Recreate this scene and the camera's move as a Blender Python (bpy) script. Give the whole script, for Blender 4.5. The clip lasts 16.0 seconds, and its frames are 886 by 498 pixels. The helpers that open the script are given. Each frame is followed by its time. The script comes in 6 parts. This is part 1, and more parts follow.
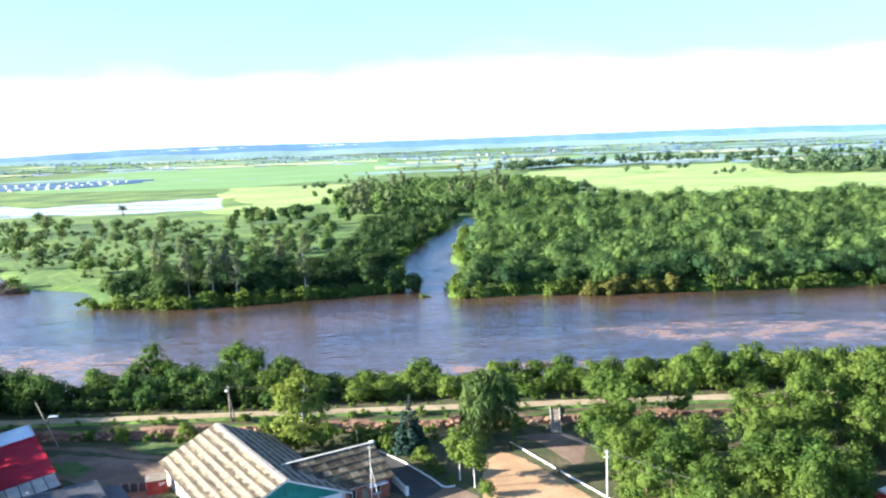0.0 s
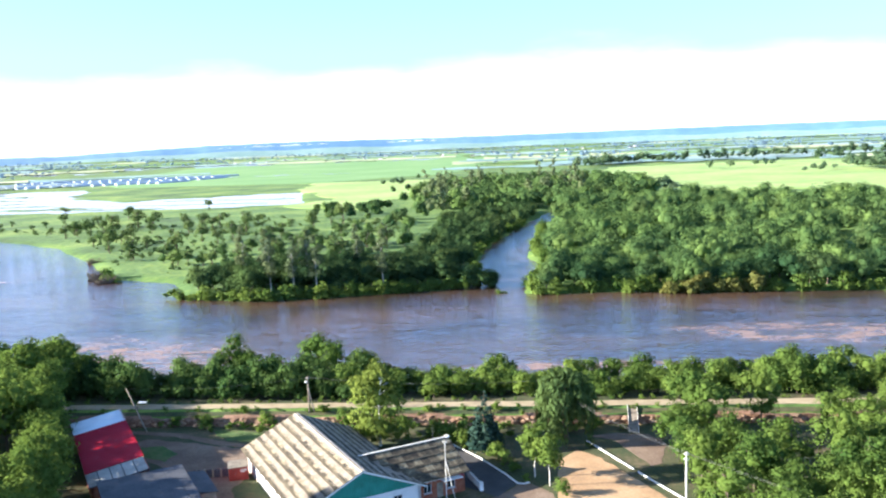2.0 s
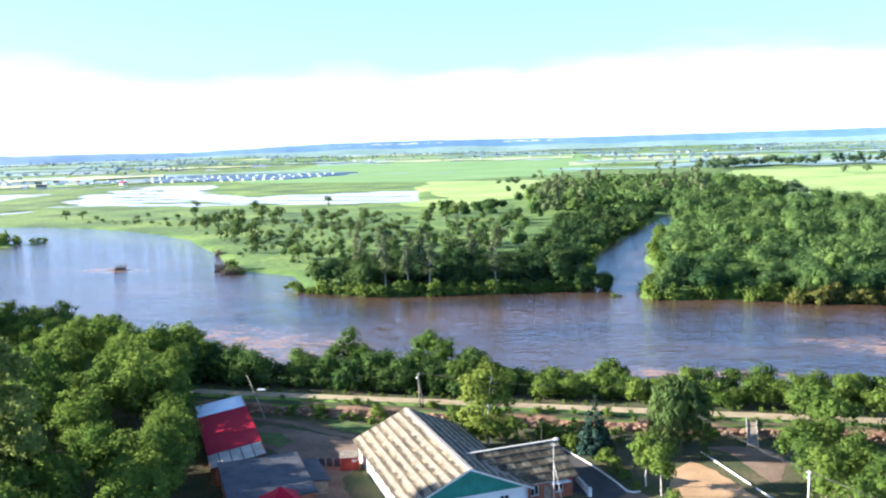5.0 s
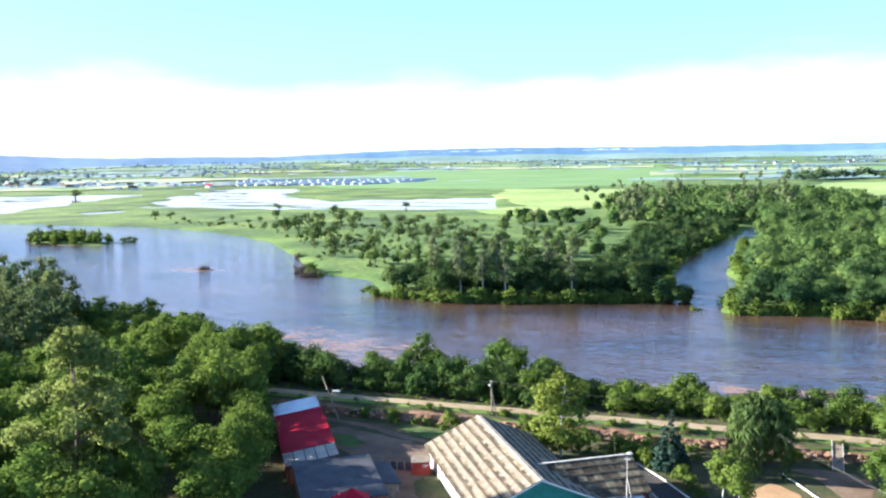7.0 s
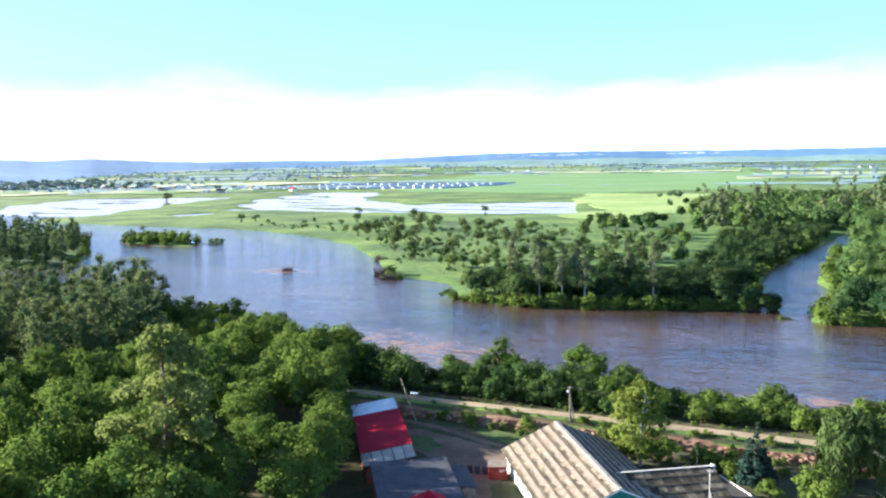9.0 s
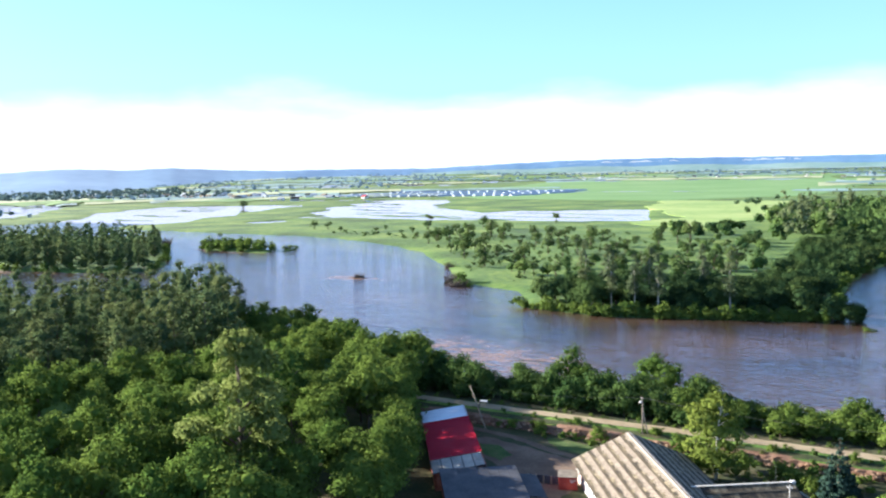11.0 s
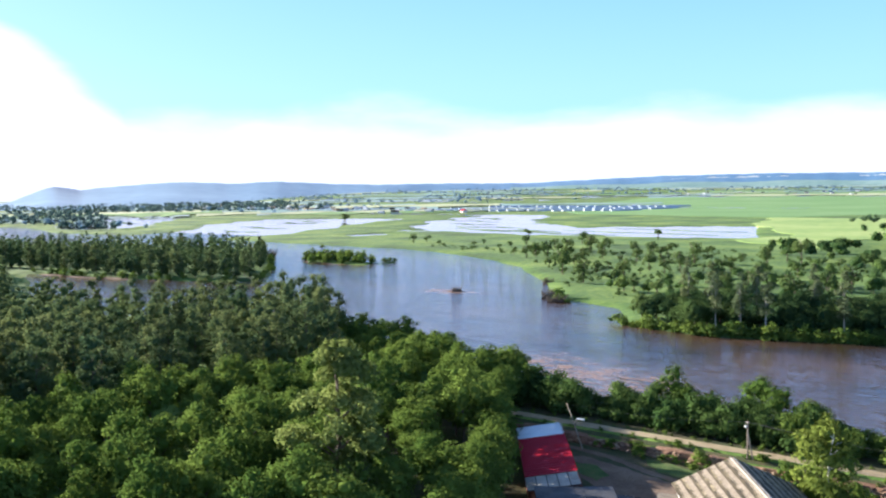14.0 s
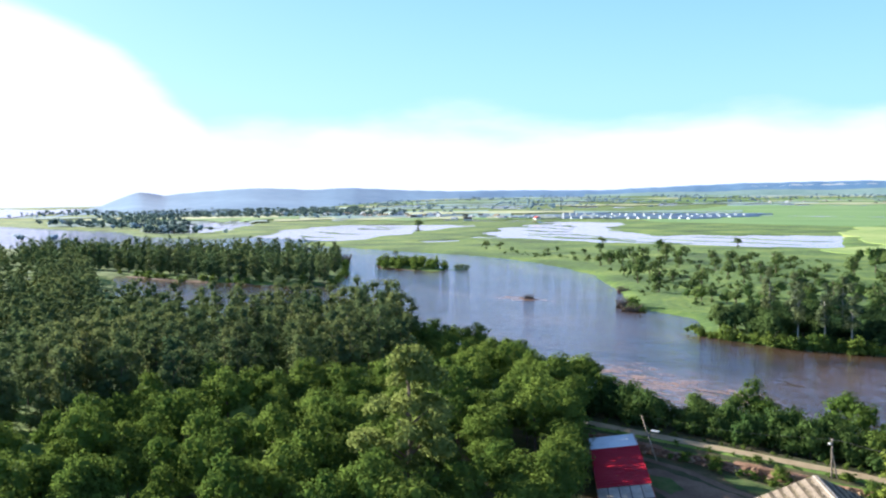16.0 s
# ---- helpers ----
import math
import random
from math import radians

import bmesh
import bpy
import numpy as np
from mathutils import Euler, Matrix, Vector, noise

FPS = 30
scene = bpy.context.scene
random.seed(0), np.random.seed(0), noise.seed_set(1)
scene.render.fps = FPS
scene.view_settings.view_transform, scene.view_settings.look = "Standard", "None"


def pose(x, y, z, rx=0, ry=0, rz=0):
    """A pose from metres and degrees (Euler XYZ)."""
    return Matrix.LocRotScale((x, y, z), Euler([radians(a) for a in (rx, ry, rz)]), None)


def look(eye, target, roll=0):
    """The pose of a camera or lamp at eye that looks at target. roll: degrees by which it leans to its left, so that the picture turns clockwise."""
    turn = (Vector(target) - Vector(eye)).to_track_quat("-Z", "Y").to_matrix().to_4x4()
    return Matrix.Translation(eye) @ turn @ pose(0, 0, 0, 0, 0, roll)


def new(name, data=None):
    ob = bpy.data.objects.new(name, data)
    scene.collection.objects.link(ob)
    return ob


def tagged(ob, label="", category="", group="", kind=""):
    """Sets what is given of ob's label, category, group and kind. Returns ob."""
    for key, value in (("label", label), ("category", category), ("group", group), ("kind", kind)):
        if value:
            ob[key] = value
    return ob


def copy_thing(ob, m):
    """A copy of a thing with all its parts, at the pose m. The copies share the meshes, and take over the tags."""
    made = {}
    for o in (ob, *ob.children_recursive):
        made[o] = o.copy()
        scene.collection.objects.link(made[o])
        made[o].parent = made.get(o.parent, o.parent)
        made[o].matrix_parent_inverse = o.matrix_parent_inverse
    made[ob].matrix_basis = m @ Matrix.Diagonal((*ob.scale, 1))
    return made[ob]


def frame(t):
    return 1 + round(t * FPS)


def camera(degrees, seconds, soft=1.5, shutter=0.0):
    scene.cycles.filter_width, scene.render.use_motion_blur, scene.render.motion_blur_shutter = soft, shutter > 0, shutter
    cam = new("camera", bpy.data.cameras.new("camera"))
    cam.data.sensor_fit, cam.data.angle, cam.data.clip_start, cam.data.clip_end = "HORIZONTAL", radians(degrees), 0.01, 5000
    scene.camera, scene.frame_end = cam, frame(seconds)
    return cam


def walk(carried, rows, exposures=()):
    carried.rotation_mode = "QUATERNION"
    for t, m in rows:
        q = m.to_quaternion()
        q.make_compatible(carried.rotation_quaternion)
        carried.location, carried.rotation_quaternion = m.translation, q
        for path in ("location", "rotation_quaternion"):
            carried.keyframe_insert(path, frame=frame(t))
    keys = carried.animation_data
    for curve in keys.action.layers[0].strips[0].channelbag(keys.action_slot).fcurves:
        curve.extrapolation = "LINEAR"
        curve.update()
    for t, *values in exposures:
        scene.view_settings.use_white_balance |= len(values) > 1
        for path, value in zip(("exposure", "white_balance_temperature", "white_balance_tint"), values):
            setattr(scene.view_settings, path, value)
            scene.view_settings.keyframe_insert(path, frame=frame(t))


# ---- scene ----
cam = camera(56.35, 16.0, soft=2.2)
EYE = (0.0, 0.0, 48.0)
# seconds, then the turn of the camera, which hovers on one spot
ROWS = [
    (0.0, 82.930, 2.082, -0.258),
    (0.5, 82.857, 2.105, 0.999),
    (1.0, 82.835, 2.174, 2.428),
    (1.5, 82.824, 2.209, 3.715),
    (2.0, 82.824, 2.188, 5.099),
    (2.5, 82.831, 2.131, 6.391),
    (3.0, 82.850, 2.087, 7.777),
    (3.5, 82.883, 1.982, 9.063),
    (4.0, 82.915, 1.878, 10.443),
    (6.5, 83.473, 1.024, 17.062),
    (7.0, 83.659, 0.831, 18.475),
    (7.5, 83.767, 0.718, 19.787),
    (8.0, 83.843, 0.695, 21.209),
    (8.5, 83.909, 0.764, 22.535),
    (9.0, 84.007, 0.855, 23.957),
    (11.5, 84.790, 1.193, 29.943),
    (12.0, 84.977, 1.244, 31.066),
    (12.5, 85.154, 1.198, 32.123),
    (13.0, 85.374, 1.107, 33.267),
    (13.5, 85.549, 0.948, 34.377),
    (14.0, 85.711, 0.835, 35.637),
    (14.5, 85.852, 0.722, 36.862),
    (15.0, 85.991, 0.693, 38.143),
    (15.5, 86.111, 0.655, 39.365),
    (16.0, 86.235, 0.628, 40.694),
]
walk(cam, [(t, pose(*EYE, rx, ry, rz)) for t, rx, ry, rz in ROWS],
     [(0.0, 2.16, 6200, 12), (4.0, 2.10, 6200, 13), (9.0, 1.86, 6200, 14), (16.0, 1.52, 6350, 14)])

# ---------------------------------------------------------------- world, sun
SUN_AZ, SUN_EL = -97.0, 17.0  # degrees from +y towards +x; height


def link(tree, a, b):
    tree.links.new(a, b)


def build_world():
    w = bpy.data.worlds.new("sky")
    scene.world = w
    w.use_nodes = True
    t = w.node_tree
    t.nodes.clear()
    out = t.nodes.new("ShaderNodeOutputWorld")
    bg = t.nodes.new("ShaderNodeBackground")
    sky = t.nodes.new("ShaderNodeTexSky")
    sky.sky_type, sky.sun_disc = "NISHITA", False
    sky.sun_elevation, sky.sun_rotation = radians(SUN_EL), radians(SUN_AZ)
    sky.air_density, sky.dust_density, sky.ozone_density = 1.0, 0.6, 1.5
    co = t.nodes.new("ShaderNodeTexCoord")
    sep = t.nodes.new("ShaderNodeSeparateXYZ")
    link(t, co.outputs["Generated"], sep.inputs[0])
    noise_ = t.nodes.new("ShaderNodeTexNoise")
    noise_.inputs["Scale"].default_value, noise_.inputs["Detail"].default_value = 4.5, 6.0
    stretch = t.nodes.new("ShaderNodeMapping")
    stretch.inputs["Scale"].default_value = (1.0, 1.0, 3.5)
    link(t, co.outputs["Generated"], stretch.inputs[0])
    link(t, stretch.outputs[0], noise_.inputs["Vector"])

    def op(kind, a, b):
        n = t.nodes.new("ShaderNodeMath")
        n.operation = kind
        for k, v in enumerate((a, b)):
            if isinstance(v, (int, float)):
                n.inputs[k].default_value = v
            else:
                link(t, v, n.inputs[k])
        return n.outputs[0]

    # a bank of cloud lies all round above the horizon and climbs towards the west; a thin high veil covers the blue
    west = op("ADD", op("MULTIPLY", sep.outputs["X"], -0.966), op("MULTIPLY", sep.outputs["Y"], 0.259))
    climb = op("MULTIPLY", op("MAXIMUM", op("SUBTRACT", west, 0.945), 0.0), 4.5)
    edge = op("ADD", op("ADD", 0.030, climb), op("MULTIPLY", noise_.outputs["Fac"], 0.095))
    ramp = t.nodes.new("ShaderNodeMapRange")
    ramp.interpolation_type = "SMOOTHSTEP"
    link(t, op("SUBTRACT", edge, sep.outputs["Z"]), ramp.inputs["Value"])
    ramp.inputs["From Min"].default_value, ramp.inputs["From Max"].default_value = -0.03, 0.016
    veil = t.nodes.new("ShaderNodeMix")
    veil.data_type = "RGBA"
    tint = t.nodes.new("ShaderNodeMix")
    tint.data_type = "RGBA"
    tint.inputs["A"].default_value, tint.inputs["B"].default_value = (3.1, 6.5, 10.6, 1.0), (1.9, 5.9, 15.5, 1.0)
    rise = t.nodes.new("ShaderNodeMapRange")
    link(t, sep.outputs["Z"], rise.inputs["Value"])
    rise.inputs["From Min"].default_value, rise.inputs["From Max"].default_value = 0.11, 0.36
    link(t, rise.outputs[0], tint.inputs["Factor"])
    link(t, tint.outputs["Result"], veil.inputs["B"])
    thin = t.nodes.new("ShaderNodeMapRange")
    link(t, sep.outputs["Z"], thin.inputs["Value"])
    for key, v in (("From Min", 0.0), ("From Max", 0.62), ("To Min", 0.88), ("To Max", 0.0)):
        thin.inputs[key].default_value = v
    link(t, thin.outputs[0], veil.inputs["Factor"])
    link(t, sky.outputs[0], veil.inputs["A"])
    cloud = t.nodes.new("ShaderNodeMix")
    cloud.data_type = "RGBA"
    cloud.inputs["B"].default_value = (6.7, 7.5, 10.0, 1.0)
    link(t, ramp.outputs[0], cloud.inputs["Factor"])
    link(t, veil.outputs["Result"], cloud.inputs["A"])
    link(t, cloud.outputs["Result"], bg.inputs["Color"])
    bg.inputs["Strength"].default_value = 0.054
    link(t, bg.outputs[0], out.inputs[0])


build_world()
sun = new("sun", bpy.data.lights.new("sun", "SUN"))
sun.data.energy, sun.data.angle, sun.data.color = 5.0, radians(0.6), (1.0, 0.91, 0.75)
_a, _e = radians(SUN_AZ), radians(SUN_EL)
sun.matrix_world = look((0, 0, 300), (-math.sin(_a) * math.cos(_e), -math.cos(_a) * math.cos(_e), 300 - math.sin(_e)))


# ---------------------------------------------------------------- materials
def surface(name, colors, scale=1.0, fine=12.0, rough=0.9, bump=0.3, metal=0.0, vary=0.0, island=False, spread=(0.3, 0.7), dist=0.1):
    """A two-scale noise material in world space: colors run through a ramp; vary shifts the value from piece to piece."""
    m = bpy.data.materials.new(name)
    m.use_nodes = True
    t = m.node_tree
    b = t.nodes["Principled BSDF"]
    b.inputs["Roughness"].default_value, b.inputs["Metallic"].default_value = rough, metal
    g = t.nodes.new("ShaderNodeNewGeometry")
    n1, n2 = t.nodes.new("ShaderNodeTexNoise"), t.nodes.new("ShaderNodeTexNoise")
    for n, s in ((n1, scale), (n2, fine)):
        n.inputs["Scale"].default_value, n.inputs["Detail"].default_value = s, 5.0
        link(t, g.outputs["Position"], n.inputs["Vector"])
    add = t.nodes.new("ShaderNodeMath")
    add.operation = "MULTIPLY_ADD"
    add.inputs[1].default_value = 0.45
    link(t, n2.outputs["Fac"], add.inputs[0])
    sh = t.nodes.new("ShaderNodeMath")
    sh.operation = "MULTIPLY_ADD"
    sh.inputs[1].default_value, sh.inputs[2].default_value = 0.75, -0.10
    link(t, n1.outputs["Fac"], sh.inputs[0])
    link(t, sh.outputs[0], add.inputs[2])
    fac = add.outputs[0]
    if vary:
        r = t.nodes.new("ShaderNodeObjectInfo").outputs["Random"] if not island else g.outputs["Random Per Island"]
        v = t.nodes.new("ShaderNodeMath")
        v.operation = "MULTIPLY_ADD"
        v.inputs[1].default_value = vary
        link(t, r, v.inputs[0])
        off = t.nodes.new("ShaderNodeMath")
        off.operation = "SUBTRACT"
        off.inputs[1].default_value = vary / 2
        link(t, fac, off.inputs[0])
        link(t, off.outputs[0], v.inputs[2])
        fac = v.outputs[0]
    ramp = t.nodes.new("ShaderNodeValToRGB")
    el = ramp.color_ramp.elements
    el[0].position, el[1].position = spread
    el[0].color, el[1].color = (*colors[0], 1), (*colors[-1], 1)
    for k, c in enumerate(colors[1:-1]):
        e = el.new(spread[0] + (spread[1] - spread[0]) * (k + 1) / (len(colors) - 1))
        e.color = (*c, 1)
    link(t, fac, ramp.inputs[0])
    link(t, ramp.outputs[0], b.inputs["Base Color"])
    if bump:
        bp = t.nodes.new("ShaderNodeBump")
        bp.inputs["Strength"].default_value, bp.inputs["Distance"].default_value = bump, dist
        link(t, n2.outputs["Fac"], bp.inputs["Height"])
        link(t, bp.outputs[0], b.inputs["Normal"])
    return m


def leaves(name, dark, light, warm, through_=0.35, cell=0.0):
    """Foliage: colour differs from leaf clump to leaf clump, from tree to tree and in broad patches; some light passes through."""
    m = bpy.data.materials.new(name)
    m.use_nodes = True
    t = m.node_tree
    t.nodes.clear()
    out = t.nodes.new("ShaderNodeOutputMaterial")
    g, oi = t.nodes.new("ShaderNodeNewGeometry"), t.nodes.new("ShaderNodeObjectInfo")
    n1 = t.nodes.new("ShaderNodeTexNoise")
    n1.inputs["Scale"].default_value, n1.inputs["Detail"].default_value = 0.35, 4.0
    link(t, g.outputs["Position"], n1.inputs["Vector"])

    def mix(f, a, b):
        n = t.nodes.new("ShaderNodeMix")
        n.data_type = "RGBA"
        for key, v in (("Factor", f), ("A", a), ("B", b)):
            if isinstance(v, tuple):
                n.inputs[key].default_value = (*v, 1)
            elif isinstance(v, float):
                n.inputs[key].default_value = v
            else:
                link(t, v, n.inputs[key])
        return n.outputs["Result"]

    def op(kind, a, b):
        n = t.nodes.new("ShaderNodeMath")
        n.operation, n.use_clamp = kind, True
        for k, v in enumerate((a, b)):
            if isinstance(v, float):
                n.inputs[k].default_value = v
            else:
                link(t, v, n.inputs[k])
        return n.outputs[0]

    n2 = t.nodes.new("ShaderNodeTexNoise")
    n2.inputs["Scale"].default_value, n2.inputs["Detail"].default_value = 0.085, 2.0
    link(t, g.outputs["Position"], n2.inputs["Vector"])
    patch = op("MULTIPLY", op("SUBTRACT", n2.outputs["Fac"], 0.36), 3.2)
    fac = op("ADD", op("MULTIPLY", patch, 0.55), op("MULTIPLY", oi.outputs["Random"], 0.45))
    cool = tuple(v * k for v, k in zip(dark, (0.85, 1.0, 1.25)))
    tone = mix(fac, cool, tuple(0.55 * p + 0.45 * q for p, q in zip(light, warm)))
    if cell:
        # from crown to crown in a joined wood: dark blue-green, plain, yellowish or dry
        flat, vor, sp = t.nodes.new("ShaderNodeMapping"), t.nodes.new("ShaderNodeTexVoronoi"), t.nodes.new("ShaderNodeSeparateColor")
        flat.inputs["Scale"].default_value = (1.0, 1.0, 0.0)
        vor.inputs["Scale"].default_value = cell
        link(t, g.outputs["Position"], flat.inputs[0])
        link(t, flat.outputs[0], vor.inputs["Vector"])
        link(t, vor.outputs["Color"], sp.inputs[0])
        tone = mix(op("MULTIPLY", sp.outputs["Red"], 0.95), tuple(v * k for v, k in zip(dark, (0.72, 0.82, 1.15))), tone)
        tone = mix(op("MULTIPLY", op("GREATER_THAN", sp.outputs["Green"], 0.84), 0.65), tone, warm)
        tone = mix(op("MULTIPLY", op("GREATER_THAN", sp.outputs["Blue"], 0.88), 0.25), tone, tuple(v * k for v, k in zip(warm, (0.95, 0.72, 0.85))))
    c = mix(op("MULTIPLY", g.outputs["Random Per Island"], 0.36 if cell else 0.65), tone, light)
    c = mix(op("MULTIPLY", n1.outputs["Fac"], op("MULTIPLY", fac, 0.8)), c, warm)
    d, tr, ms = t.nodes.new("ShaderNodeBsdfDiffuse"), t.nodes.new("ShaderNodeBsdfTranslucent"), t.nodes.new("ShaderNodeMixShader")
    link(t, c, d.inputs["Color"])
    link(t, c, tr.inputs["Color"])
    n3, bp = t.nodes.new("ShaderNodeTexNoise"), t.nodes.new("ShaderNodeBump")
    n3.inputs["Scale"].default_value, n3.inputs["Detail"].default_value = 1.7, 3.0
    bp.inputs["Strength"].default_value, bp.inputs["Distance"].default_value = 0.35, 0.4
    link(t, g.outputs["Position"], n3.inputs["Vector"])
    link(t, n3.outputs["Fac"], bp.inputs["Height"])
    link(t, bp.outputs[0], d.inputs["Normal"])
    ms.inputs[0].default_value = through_
    link(t, d.outputs[0], ms.inputs[1])
    link(t, tr.outputs[0], ms.inputs[2])
    link(t, ms.outputs[0], out.inputs[0])
    return m


def water_material(name, low, high, wave, ripple, foam):
    """Silty water: two sizes of wave, broad drifts of silt, and brown scum at the places (x, y, turn, half length, half width)."""
    m = bpy.data.materials.new(name)
    m.use_nodes = True
    t = m.node_tree
    b = t.nodes["Principled BSDF"]
    b.inputs["IOR"].default_value = 2.2
    g = t.nodes.new("ShaderNodeNewGeometry")
    mp = t.nodes.new("ShaderNodeMapping")
    mp.inputs["Scale"].default_value = (0.45, 1.0, 1.0)
    mp.inputs["Rotation"].default_value = (0, 0, radians(-8))
    link(t, g.outputs["Position"], mp.inputs[0])
    big, mid, small, streak = (t.nodes.new("ShaderNodeTexNoise") for _ in range(4))
    for n, s, d, w in ((big, 0.035, 4.0, 0.6), (mid, 0.15, 6.0, 1.3), (small, 0.75, 4.0, 1.0), (streak, 0.11, 6.0, 1.8)):
        n.inputs["Scale"].default_value, n.inputs["Detail"].default_value, n.inputs["Distortion"].default_value = s, d, w
        link(t, mp.outputs[0], n.inputs["Vector"])
    ramp = t.nodes.new("ShaderNodeValToRGB")
    el = ramp.color_ramp.elements
    el[0].position, el[1].position = 0.38, 0.74
    el[0].color, el[1].color = (*low, 1), (*high, 1)
    link(t, big.outputs["Fac"], ramp.inputs[0])

    def op(kind, p, q):
        n = t.nodes.new("ShaderNodeMath")
        n.operation, n.use_clamp = kind, True
        for k, v in enumerate((p, q)):
            if isinstance(v, float):
                n.inputs[k].default_value = v
            else:
                link(t, v, n.inputs[k])
        return n.outputs[0]

    color, scum = ramp.outputs[0], None
    for x, y, turn, half, wide in foam:
        sub, rot, sc, ln = t.nodes.new("ShaderNodeVectorMath"), t.nodes.new("ShaderNodeVectorRotate"), t.nodes.new("ShaderNodeVectorMath"), t.nodes.new("ShaderNodeVectorMath")
        sub.operation, sc.operation, ln.operation = "SUBTRACT", "MULTIPLY", "LENGTH"
        sub.inputs[1].default_value = (x, y, WATER_Z)
        rot.rotation_type = "Z_AXIS"
        rot.inputs["Angle"].default_value = radians(-turn)
        sc.inputs[1].default_value = (1 / half, 1 / wide, 0.0)
        link(t, g.outputs["Position"], sub.inputs[0])
        link(t, sub.outputs[0], rot.inputs["Vector"])
        link(t, rot.outputs[0], sc.inputs[0])
        link(t, sc.outputs[0], ln.inputs[0])
        near = op("SUBTRACT", 1.0, ln.outputs["Value"])
        # scum gathers in curls where the current turns
        f = op("MULTIPLY", op("SUBTRACT", op("ADD", op("MULTIPLY", near, 0.40), streak.outputs["Fac"]), 0.47), 4.5)
        f = op("MULTIPLY", f, op("MULTIPLY", near, 3.0))
        f = op("MULTIPLY", f, op("MULTIPLY", op("SUBTRACT", mid.outputs["Fac"], 0.36), 4.5))
        f = op("MULTIPLY", f, op("MULTIPLY", op("SUBTRACT", small.outputs["Fac"], 0.30), 4.0))
        scum = f if scum is None else op("MAXIMUM", scum, f)
    if scum is not None:
        mx = t.nodes.new("ShaderNodeMix")
        mx.data_type = "RGBA"
        mx.inputs["B"].default_value = (0.36, 0.205, 0.115, 1)
        link(t, op("MULTIPLY", scum, 0.9), mx.inputs["Factor"])
        link(t, color, mx.inputs["A"])
        color = mx.outputs["Result"]
        link(t, op("ADD", op("MULTIPLY", scum, 0.45), 0.05), b.inputs["Roughness"])
    else:
        b.inputs["Roughness"].default_value = 0.05
    link(t, color, b.inputs["Base Color"])
    b1, b2 = t.nodes.new("ShaderNodeBump"), t.nodes.new("ShaderNodeBump")
    b1.inputs["Strength"].default_value, b1.inputs["Distance"].default_value = 0.5, wave
    b2.inputs["Strength"].default_value, b2.inputs["Distance"].default_value = 0.8, ripple
    # slicks and broken water
    patch = t.nodes.new("ShaderNodeMapRange")
    for key, v in (("From Min", 0.36), ("From Max", 0.62), ("To Min", 0.3), ("To Max", 1.0)):
        patch.inputs[key].default_value = v
    link(t, streak.outputs["Fac"], patch.inputs["Value"])
    link(t, patch.outputs[0], b1.inputs["Strength"])
    link(t, mid.outputs["Fac"], b1.inputs["Height"])
    link(t, small.outputs["Fac"], b2.inputs["Height"])
    link(t, b1.outputs[0], b2.inputs["Normal"])
    link(t, b2.outputs[0], b.inputs["Normal"])
    return m


WATER_Z = -1.0
WATER = water_material("muddy_water", (0.052, 0.034, 0.026), (0.140, 0.084, 0.057), 0.75, 0.42,
                       ((-95, 193, -24, 46, 22), (86, 204, -6, 60, 15), (20, 176, 0, 40, 9), (-221, 315, 0, 22, 10), (-385, 398, -12, 40, 8)))
CALM = water_material("flood_water", (0.06, 0.05, 0.04), (0.10, 0.08, 0.06), 0.06, 0.03, ())
GRASS = surface("meadow_grass", [(0.036, 0.086, 0.016), (0.072, 0.162, 0.026), (0.145, 0.245, 0.040), (0.26, 0.345, 0.07)], 0.018, 0.26, 1.0, 0.9, dist=0.8, spread=(0.35, 0.71))
YARD_GRASS = surface("yard_grass", [(0.025, 0.042, 0.014), (0.048, 0.066, 0.021), (0.085, 0.080, 0.034), (0.15, 0.115, 0.066)], 0.17, 1.6, 1.0, 0.5)
YARD_TURF = surface("yard_turf", [(0.04, 0.075, 0.02), (0.075, 0.14, 0.03), (0.14, 0.15, 0.06)], 0.3, 2.5, 1.0, 0.5)
FIELD = surface("crop_field", [(0.11, 0.26, 0.07), (0.145, 0.30, 0.085), (0.20, 0.34, 0.12)], 0.006, 0.25, 1.0, 0.2)
DIRT = surface("bare_dirt", [(0.11, 0.072, 0.050), (0.19, 0.13, 0.092), (0.27, 0.20, 0.145)], 0.2, 2.5, 1.0, 0.4)
SAND = surface("packed_sand", [(0.30, 0.19, 0.11), (0.44, 0.28, 0.15), (0.52, 0.36, 0.22)], 0.18, 2.0, 1.0, 0.3)
GRAVEL = surface("gravel_road", [(0.24, 0.19, 0.115), (0.36, 0.29, 0.185), (0.45, 0.37, 0.25)], 0.3, 4.0, 1.0, 0.3)
ASPHALT = surface("asphalt", [(0.035, 0.035, 0.04), (0.055, 0.055, 0.06), (0.08, 0.078, 0.08)], 0.3, 6.0, 0.9, 0.2)
EARTHWALL = surface("red_earth_bank", [(0.11, 0.055, 0.032), (0.23, 0.13, 0.085), (0.34, 0.22, 0.15)], 0.5, 3.0, 1.0, 0.8)
WHITE = surface("white_plaster", [(0.66, 0.66, 0.66), (0.80, 0.80, 0.79), (0.84, 0.84, 0.83)], 0.6, 6.0, 0.85, 0.1)
TEAL = surface("teal_boards", [(0.015, 0.17, 0.13), (0.02, 0.24, 0.19), (0.035, 0.29, 0.23)], 0.8, 8.0, 0.6, 0.15)
